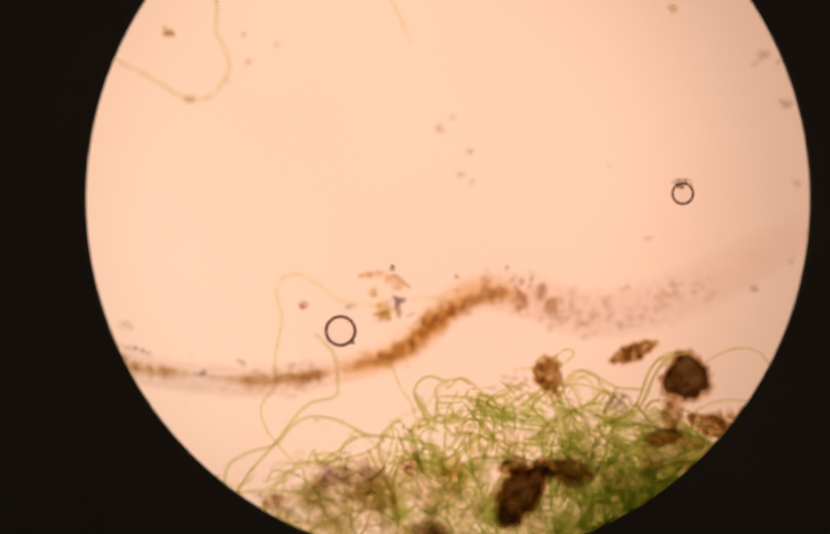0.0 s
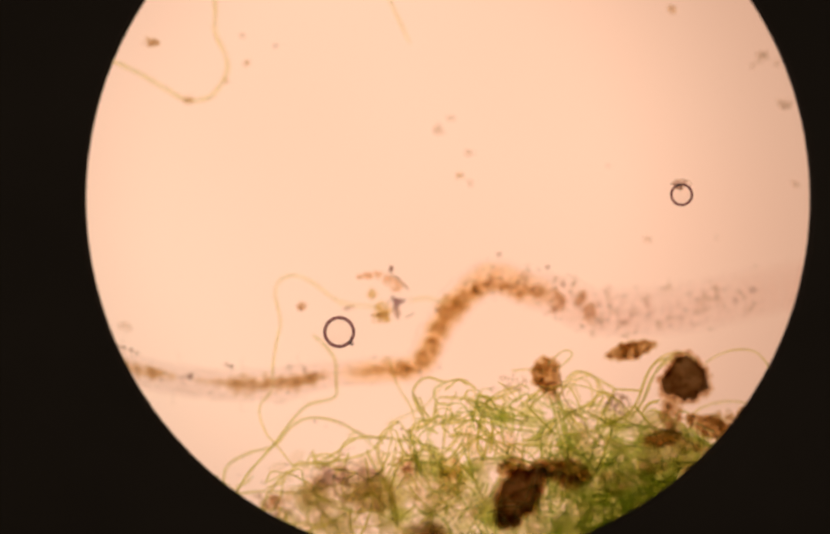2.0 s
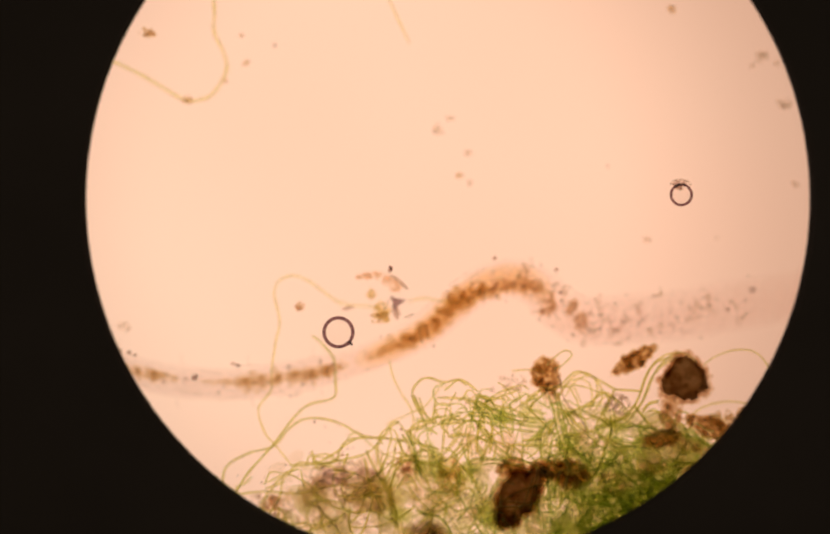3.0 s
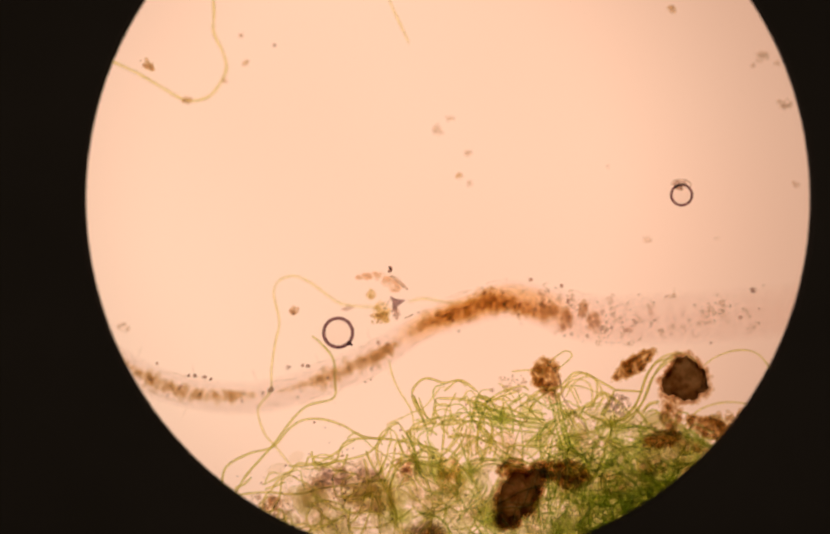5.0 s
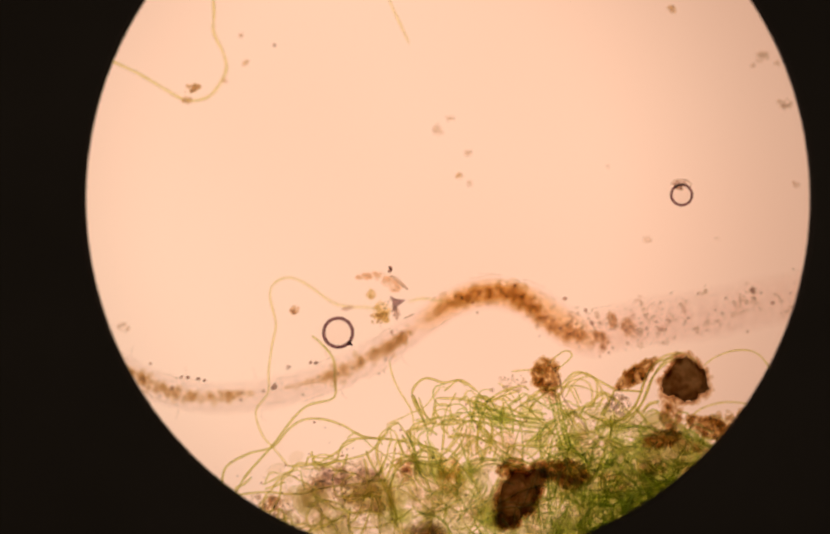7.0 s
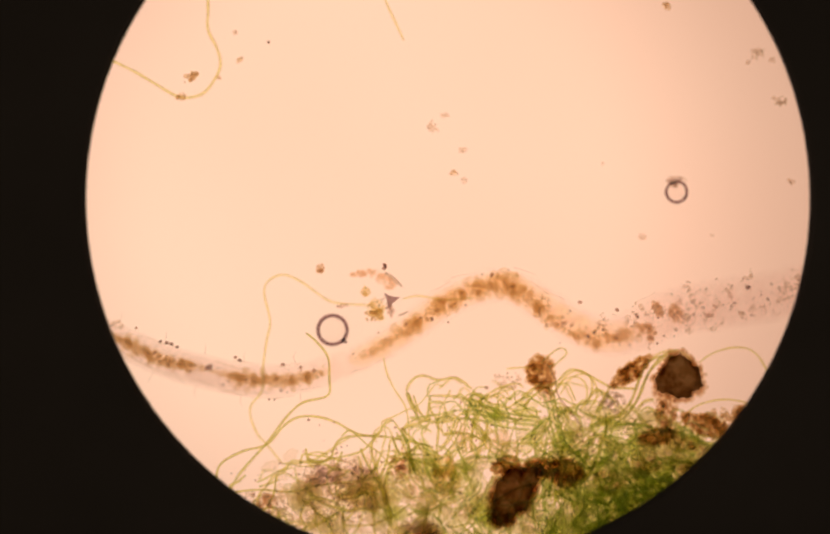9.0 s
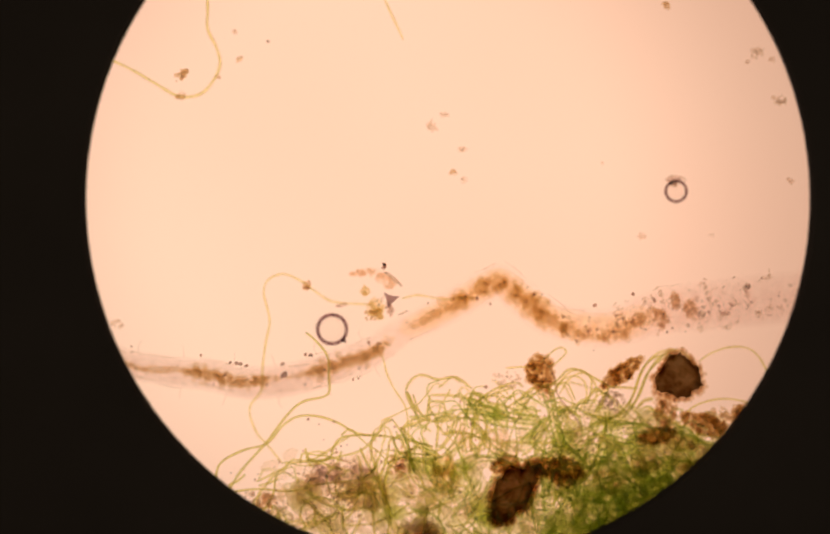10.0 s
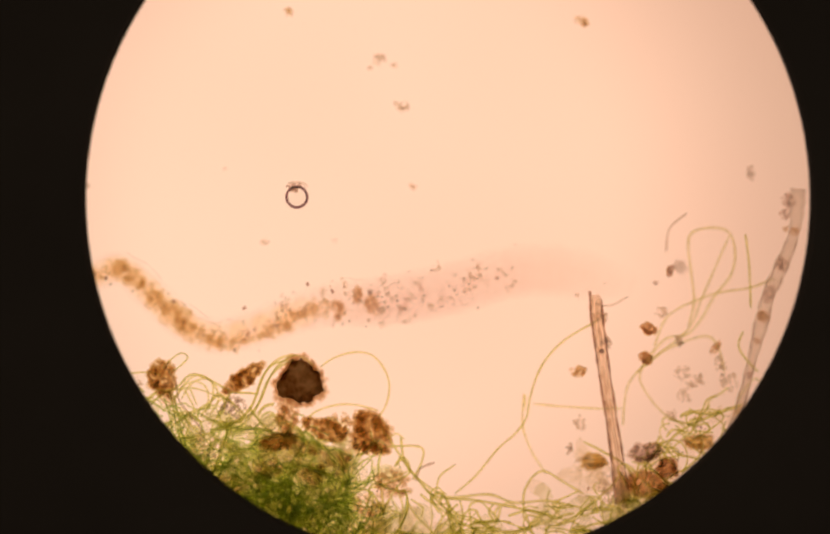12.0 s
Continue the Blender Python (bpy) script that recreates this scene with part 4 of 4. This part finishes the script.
lie(2.0, (1, -1), (215, 520, 640, 1010, 1085), (-180, 560), (60, 610), (180, 670), (250, 698), (330, 718), (430, 727), (520, 725), (620, 708), (720, 700), (785, 692), (808, 662), (835, 610), (880, 555), (930, 522), (1000, 545), (1060, 560), (1110, 585), (1200, 590), (1300, 580), (1400, 560), (1550, 530), (1720, 500))
lie(2.5, (1, -1), (212, 530, 675, 990, 1055), (-180, 560), (60, 612), (180, 672), (250, 700), (330, 718), (430, 725), (530, 720), (640, 695), (720, 665), (800, 630), (850, 590), (900, 550), (960, 535), (1000, 560), (1060, 578), (1120, 598), (1200, 602), (1300, 592), (1400, 575), (1550, 560), (1700, 540))
lie(3.0, (0, -1), (212, 545, 680, 1005, 1070), (-180, 565), (60, 618), (180, 680), (250, 702), (330, 720), (430, 725), (530, 715), (640, 692), (720, 665), (800, 625), (860, 575), (910, 540), (970, 525), (1020, 545), (1060, 585), (1110, 605), (1200, 602), (1300, 592), (1400, 575), (1550, 550), (1700, 530))
lie(5.0, (0, 0), (360, 680, 768, 1040, 1090), (-100, 540), (60, 590), (150, 640), (240, 695), (300, 725), (380, 745), (460, 752), (540, 740), (640, 705), (720, 665), (800, 615), (880, 585), (960, 565), (1030, 580), (1080, 595), (1150, 605), (1250, 602), (1350, 598), (1450, 590), (1550, 580), (1720, 570))
lie(5.5, (0, 0), (355, 668, 775, 1095, 1138), (-100, 540), (60, 590), (150, 640), (240, 692), (300, 730), (380, 750), (460, 757), (540, 742), (640, 705), (720, 665), (790, 615), (860, 575), (940, 557), (1020, 570), (1090, 598), (1160, 605), (1250, 598), (1350, 592), (1450, 582), (1550, 565), (1720, 550))
lie(6.0, (0, 0), (345, 722, 828, 1138, 1180), (-100, 550), (60, 600), (150, 650), (240, 705), (300, 735), (380, 757), (460, 760), (540, 742), (620, 715), (700, 675), (780, 630), (850, 590), (920, 570), (1000, 568), (1070, 590), (1130, 597), (1200, 597), (1300, 592), (1400, 590), (1500, 578), (1760, 560))
lie(6.5, (0, 0), (345, 710, 797, 1142, 1205), (-100, 550), (60, 600), (150, 650), (240, 702), (300, 732), (380, 750), (460, 750), (560, 732), (640, 705), (720, 665), (800, 615), (870, 572), (940, 560), (1010, 575), (1080, 600), (1140, 620), (1200, 607), (1270, 600), (1350, 597), (1450, 590), (1550, 580), (1780, 570))
lie(7.0, (0, 0), (345, 705, 797, 1090, 1155), (-100, 550), (60, 600), (150, 650), (240, 702), (300, 732), (380, 750), (460, 750), (560, 732), (640, 705), (720, 662), (800, 608), (860, 570), (930, 552), (1000, 570), (1060, 610), (1110, 635), (1155, 622), (1230, 606), (1330, 595), (1430, 573), (1530, 555), (1740, 520))
lie(7.2, (0, 0), (345, 705, 797, 1138, 1212), (-100, 550), (60, 600), (150, 650), (240, 702), (300, 732), (380, 750), (460, 750), (560, 732), (640, 705), (720, 662), (800, 608), (860, 570), (930, 550), (1000, 570), (1060, 610), (1110, 632), (1160, 638), (1220, 612), (1300, 590), (1400, 570), (1500, 540), (1760, 460))
lie(8.8, (-10, -5), (315, 512, 660, 1176, 1250), (-160, 520), (50, 570), (150, 610), (240, 650), (310, 680), (370, 698), (450, 712), (540, 712), (620, 695), (700, 665), (760, 630), (830, 580), (900, 548), (960, 540), (1020, 570), (1080, 605), (1140, 632), (1200, 622), (1260, 592), (1330, 580), (1430, 565), (1530, 545), (1800, 500))
lie(9.5, (-10, -5), (325, 512, 665, 1198, 1275), (-160, 520), (50, 570), (150, 610), (240, 655), (310, 682), (380, 702), (450, 722), (540, 722), (620, 702), (700, 665), (760, 620), (830, 570), (900, 540), (960, 545), (1020, 580), (1080, 625), (1130, 645), (1190, 640), (1240, 605), (1300, 582), (1400, 565), (1500, 550), (1820, 500))
lie(10.0, (-11, -7), (450, 665, 765, 1215, 1283), (-60, 570), (80, 620), (150, 650), (240, 685), (320, 700), (400, 708), (470, 722), (550, 715), (620, 695), (700, 665), (760, 625), (830, 590), (900, 550), (945, 532), (990, 565), (1040, 600), (1110, 617), (1170, 615), (1240, 590), (1300, 580), (1400, 570), (1500, 560), (1850, 520))
lie(10.5, (-37, -68), (450, 672, 765, 1230, 1300), (-60, 520), (100, 580), (200, 620), (300, 645), (370, 660), (450, 668), (540, 655), (620, 625), (690, 585), (760, 535), (830, 490), (900, 458), (930, 457), (980, 500), (1040, 540), (1110, 558), (1180, 550), (1250, 520), (1330, 510), (1420, 500), (1520, 490), (1830, 440))
lie(11.0, (-94, -137), (444, 668, 774, 1244, 1309), (-100, 450), (100, 525), (200, 565), (300, 585), (390, 597), (470, 592), (560, 570), (640, 530), (700, 480), (760, 430), (820, 385), (870, 374), (910, 410), (960, 465), (1020, 503), (1080, 508), (1150, 485), (1220, 445), (1300, 432), (1400, 420), (1500, 405), (1600, 380), (1820, 320))
lie(11.2, (-250, -150), (444, 650, 752, 1238, 1325), (-250, 470), (-50, 535), (50, 570), (140, 590), (220, 592), (300, 580), (400, 545), (480, 505), (560, 455), (620, 410), (690, 373), (730, 382), (780, 430), (840, 480), (900, 495), (980, 475), (1040, 435), (1100, 422), (1200, 410), (1300, 390), (1400, 362), (1500, 335), (1680, 300))
lie(11.5, (-364, -132), (440, 660, 763, 1225, 1372), (-350, 480), (-150, 545), (-50, 580), (50, 603), (150, 607), (220, 598), (300, 573), (380, 525), (450, 455), (520, 405), (590, 386), (640, 388), (690, 435), (740, 473), (800, 490), (870, 478), (930, 458), (1000, 440), (1080, 438), (1160, 428), (1250, 398), (1350, 355), (1450, 312), (1560, 275), (1650, 255))
lie(11.8, (-594, -68), (440, 660, 763, 1272, 1372), (-580, 550), (-380, 610), (-280, 645), (-180, 665), (-80, 669), (0, 655), (70, 620), (150, 550), (220, 490), (290, 450), (350, 430), (400, 450), (450, 505), (510, 543), (580, 553), (650, 532), (720, 510), (780, 500), (860, 522), (930, 512), (1000, 490), (1080, 460), (1160, 420), (1240, 380), (1300, 355), (1365, 335))
lie(12.0, (-726, 4), (440, 660, 763, 1300, 1401), (-720, 610), (-520, 670), (-413, 705), (-313, 728), (-213, 739), (-143, 731), (-63, 705), (17, 655), (87, 590), (150, 535), (215, 508), (250, 522), (300, 570), (350, 613), (410, 635), (480, 620), (560, 592), (640, 572), (690, 572), (780, 560), (870, 540), (960, 515), (1050, 510), (1170, 532))


def worm_pose(points, marks, bodies):
    """Places and turns of the rings at the body marks given."""
    line = smooth_line([Vector((x, y, 0)) for x, y in points], 6.0)
    arr = np.array([p[:2] for p in line])
    arc = np.concatenate([[0], np.cumsum(np.hypot(*np.diff(arr, axis=0).T))])
    spots = [float(np.interp(m, arr[:, 0], arc)) for m in marks]
    stretch = (spots[2] - spots[0]) / (WAIST - REAR_GUT)
    spots = [max(0.0, spots[0] + (TAIL - REAR_GUT) * max(0.8, stretch))] + spots + [min(arc[-1], spots[4] + 580)]
    known = [TAIL, REAR_GUT, MID_GUT, WAIST, CROP, BLOB, HEAD]
    place = np.interp(bodies, known, spots)
    soft = place.copy()
    for _ in range(3):
        soft[1:-1] = (soft[:-2] + 2 * soft[1:-1] + soft[2:]) / 4
    x, y = np.interp(soft, arc, arr[:, 0]), np.interp(soft, arc, arr[:, 1])
    ahead, back = soft + 12, soft - 12
    dx = np.interp(ahead, arc, arr[:, 0]) - np.interp(back, arc, arr[:, 0])
    dy = np.interp(ahead, arc, arr[:, 1]) - np.interp(back, arc, arr[:, 1])
    return x, y, np.degrees(np.arctan2(-dy, dx))


def half_width(u):
    return float(np.interp(u, [TAIL, -300, REAR_GUT, MID_GUT, WAIST, 450, 600, CROP, BLOB, 900, 1100, 1250, 1320, HEAD],
                           [16, 28, 34, 34, 29, 33, 37, 42, 48, 52, 54, 54, 48, 26]))


def gut_width(u):
    """Half the width of what fills the gut at u."""
    return float(np.interp(u, [TAIL, -90, -60, 70, 95, 140, 175, 330, 352, 400, 420, 520, 620, 650, 685, 700, 755, 775, 1400],
                           [5, 6, 15, 14, 1, 1, 14, 13, 0, 0, 14, 19, 19, 17, 8, 15, 15, 0, 0]))


def skin_levels():
    """The skin from tail to head: what a stretch of body lets through, shared out over its many thin layers."""
    marks = [-420, -140, -60, 300, 372, 430, 620, 740, 810, 900, 1000, 1120, 1230, 1370]
    through_all = [(0.84, 0.775, 0.755), (0.83, 0.77, 0.755), (0.805, 0.75, 0.735), (0.815, 0.755, 0.74), (0.93, 0.86, 0.83), (0.94, 0.84, 0.79), (0.93, 0.82, 0.77), (0.90, 0.80, 0.76),
                   (0.87, 0.785, 0.76), (0.87, 0.80, 0.785), (0.885, 0.825, 0.815), (0.92, 0.86, 0.845), (0.95, 0.895, 0.88), (0.975, 0.935, 0.925)]
    made = []
    for u in range(-420, 1400, 70):
        c = [float(np.interp(u, marks, [k[i] for k in through_all])) ** (1 / 24) for i in range(3)]
        made.append((u, clear_matter("worm_skin", [k ** 0.45 for k in c], [k ** 1.55 for k in c], 45.0, 0.0, 0, 0.0)))
    return made


WORM_Z = 0.022
SKINS = skin_levels()
worm = tagged(new("aquatic_worm"), "long translucent pinkish segmented worm with brown gut crawling in the water", "worm")
BODIES = np.arange(TAIL, HEAD + 1, PITCH).astype(float)
rings = []


def build_ring(u, seed):
    rng = random.Random(seed)
    w, span = half_width(u) / 1000, PITCH / 1000
    flat = min(0.72, 19 / (half_width(u)))

    def bead(long, wide, rough=0.015, side=0.0):
        line, radii = [], []
        for k in (-1, -0.96, -0.85, -0.65, -0.35, 0, 0.35, 0.65, 0.85, 0.96, 1):
            line.append(Vector((k * long, side, 0)))
            radii.append(wide * max(0.12, (1 - abs(k) ** 2.6) ** 0.6) * (1 + rough * rng.uniform(-1, 1)))
        return tube(line, radii, 20, flat)

    skin = min(SKINS, key=lambda one: abs(one[0] - u))[1]
    shells = [bead(long * rng.uniform(0.88, 1.12) * span, wide * w) for long, wide in ((2.1, 1.0), (2.0, 0.91), (1.9, 0.77))]
    ring = part("body_ring", joined(shells), skin, worm)
    # the gut wanders from side to side and swells and thins
    sway = noise.noise(Vector((u / 75, 3.1, 0.4)))
    g = gut_width(u) / 1000 * (1 + 0.7 * noise.noise(Vector((u / 38, 8.2, 1.1))))
    mid = w * (0.26 * sway - float(np.interp(u, [600, 640, 690, 720], [0, 0.28, 0.28, 0])))
    if WAIST + 20 < u < CROP:
        part("gut_wall", joined([bead(1.7 * span, w * 0.74), bead(1.6 * span, w * 0.55)]), M_GUT_WALL, ring)
    if g > 0.002:
        packed = 695 < u < 765
        part("gut_tube", joined([bead(1.25 * span, g * k, 0.16, mid) for k in (1.1, 0.85, 0.6)]), M_GUT_TUBE, ring, "ochre gut")
        lumps = []
        for _ in range(28):
            lumps.append(grain(rng, (rng.uniform(-0.9, 0.9) * span, mid + rng.gauss(0, 0.5) * g, rng.uniform(-0.4, 0.4) * g), g * rng.uniform(0.14, 0.54), 2, 0.7, 0.22))
        part("gut_filling", joined(lumps), M_BROWN if packed else M_GUT, ring, "granular brown gut filling")
    for at, side, wide, high in ((776, -0.30, 14, 22), (806, 0.34, 11, 17), (832, -0.04, 13, 23)):
        if abs(u - at) <= PITCH / 2:
            lump = part("gut_filling", joined(heap(rng, seed, wide, high, 7, rng.uniform(-15, 15), 70, 0.24)), M_LIGHT_BODY, ring, "grey-brown lump")
            lump.location = ((at - u) / 1000, side * w, 0)
    many = rng.randint(1, 2) if u < 640 else rng.randint(2, 4) if u < 1010 else rng.randint(1, 3) if u < 1150 else rng.randint(0, 1)
    for _ in range(many):
        side = rng.uniform(-1.15, 1.15) if u < 760 else rng.uniform(-0.95, 0.95)
        high = flat * w * math.sqrt(max(0, 1 - side * side)) * rng.uniform(-0.5, 0.9)
        part("granule", grain(rng, (rng.uniform(-0.6, 0.6) * span, side * w, high), rng.choice((0.0014, 0.0018, 0.0022, 0.0026, 0.0040)), 1), M_DARK if rng.random() < (0.6 if u < 780 else 0.45) else M_GREY, ring)
    if u < 1010:
        for side in (-1, 1):
            if rng.random() < (0.4 if u < WAIST else 0.22):
                x0, y0 = rng.uniform(-1.2, 0.2) * span, side * w * rng.uniform(0.55, 1.0)
                crease = smooth_line([Vector((x0 + k * 0.55 * span, y0 + rng.uniform(-0.0022, 0.0022), 0.006)) for k in range(4)], 0.006)
                part("wrinkle", tube(crease, [0.0008 * rng.uniform(0.5, 1.6) for _ in crease], 5), M_FAINT, ring, "faint wrinkle of skin")
    if 640 < u < 1130:
        for _ in range(3 if BLOB < u < 920 else 2):
            cx, cy = rng.uniform(-1, 1) * span, max(-0.85, min(0.85, rng.gauss(0, 0.45))) * w
            if u < BLOB:
                cy = -abs(cy) if rng.random() < 0.5 else abs(cy)
            a0 = rng.uniform(0, 6.28)
            bits = []
            for _ in range(14):
                d, e = rng.gauss(0, 0.0075), rng.gauss(0, 0.0034)
                bits.append(grain(rng, (cx + d * math.cos(a0) - e * math.sin(a0), cy + d * math.sin(a0) + e * math.cos(a0), rng.uniform(-0.004, 0.004)), rng.uniform(0.0012, 0.0036), 1, 0.7, 0.4))
            part("gut_crumb", joined(bits), M_PALE if rng.random() < 0.5 else M_FAINT if u > 960 else M_GREY_CRUMB, ring, "pale brownish crumb")
    for at, side, size in ((0, 0.95, 0.0042), (14, 0.98, 0.0036), (26, 0.9, 0.0030), (-12, 0.9, 0.0034), (188, 1.0, 0.0044), (120, 0.3, 0.0050)):
        if abs(u - at) < PITCH / 2:
            part("granule", grain(rng, ((at - u) / 1000, side * w, 0.006), size, 2), M_SPOT, ring, "dark spot on the back")
    if BLOB < u < 1060:
        cx, cy, a0, size = rng.uniform(-1, 1) * span, rng.uniform(-0.6, 0.6) * w, rng.uniform(0, 6), rng.uniform(0.006, 0.014)
        fold = smooth_line([Vector((cx + size * math.cos(a0 + k) * rng.uniform(0.7, 1.3), cy + size * math.sin(a0 + k) * rng.uniform(0.7, 1.3), 0.01)) for k in (0, 0.8, 1.6, 2.4)], 0.004)
        part("fold", tube(fold, 0.0011, 5), M_GREY_CRUMB, ring, "crinkled inner fold")
    if u < WAIST and seed % 4 == 0:
        for side in (-1, 1):
            hair = [Vector((0, side * w * 0.9, -0.004)), Vector((-0.002, side * (w + 0.009), -0.006)), Vector((-0.006 + 0.012 * rng.random(), side * (w + 0.018), -0.010))]
            part("bristle", tube(hair, [0.0009, 0.0008, 0.0004], 5), M_FAINT, ring, "fine grey bristle")
    return ring


for i, u in enumerate(BODIES):
    rings.append(build_ring(u, i))


def motions():
    for ob, z0 in ((eyepiece, STOP_Z), (microscope_lamp, -0.45)):
        walk(ob, [(t, pose(HOLE[0] + x, HOLE[1] + y, z0 + (z if ob is eyepiece else 0))) for t, x, y, z in STAGE])
    keyed = [(t, worm_pose(points, marks, BODIES)) for t, points, marks in LINES]
    for i, ring in enumerate(rings):
        rows = []
        for t, (x, y, turn) in keyed:
            p = plan(x[i], y[i])
            rows.append((t, pose(p.x, p.y, WORM_Z, 0, 0, turn[i])))
        walk(ring, rows)

    def drift(ob, z, *rows):
        walk(ob, [(t, Matrix.Translation(plan(x, y, z)) @ pose(0, 0, 0, 0, 0, a)) for t, x, y, a in rows])

    drift(drifter, 24, (0.0, 308, 60, 0), (1.5, 286, 106, 25), (2.5, 276, 50, 10), (3.0, 275, 60, 10), (5.0, 277, 120, -20), (5.5, 318, 147, 10),
          (6.0, 340, 160, 30), (6.5, 356, 166, 30), (7.2, 362, 165, 40), (8.8, 368, 150, 50), (9.5, 372, 153, 50), (10.5, 332, 140, 70), (12.0, 330, 130, 45))
    drift(orange_drifter, 30, (0.0, 568, 580, 0), (3.0, 565, 580, 5), (5.0, 555, 587, 10), (7.2, 556, 586, 10), (8.8, 605, 513, 40), (9.5, 632, 518, 60), (10.0, 591, 546, 45), (10.5, 590, 556, 85), (12.0, 590, 556, 85))
    drift(brown_pellet, 34, (0.0, 1194, 668, -8), (1.5, 1196, 672, -5), (2.0, 1192, 662, -16), (2.5, 1199, 671, -8), (3.0, 1199, 680, 2), (5.0, 1198, 688, 5), (6.0, 1202, 692, 5),
          (6.5, 1216, 700, -10), (7.0, 1202, 706, 6), (8.8, 1200, 706, 10), (9.5, 1206, 710, -2), (10.0, 1185, 710, 6), (12.0, 1185, 710, 6))
    walk(hooked, [(t, pose(x / 1000, 0, 0, 0, 0, a)) for t, x, a in ((0.0, 8, -0.8), (5.0, 8, -0.8), (5.6, 2, -0.2), (6.5, 0, 0), (12.0, 0, 0))])
    drift(dark_ball, 36, (0.0, 1290, 716, 0), (5.5, 1290, 716, 0), (6.5, 1295, 720, -4), (7.0, 1290, 717, 0), (9.5, 1288, 717, 0), (12.0, 1288, 717, 0))


motions()
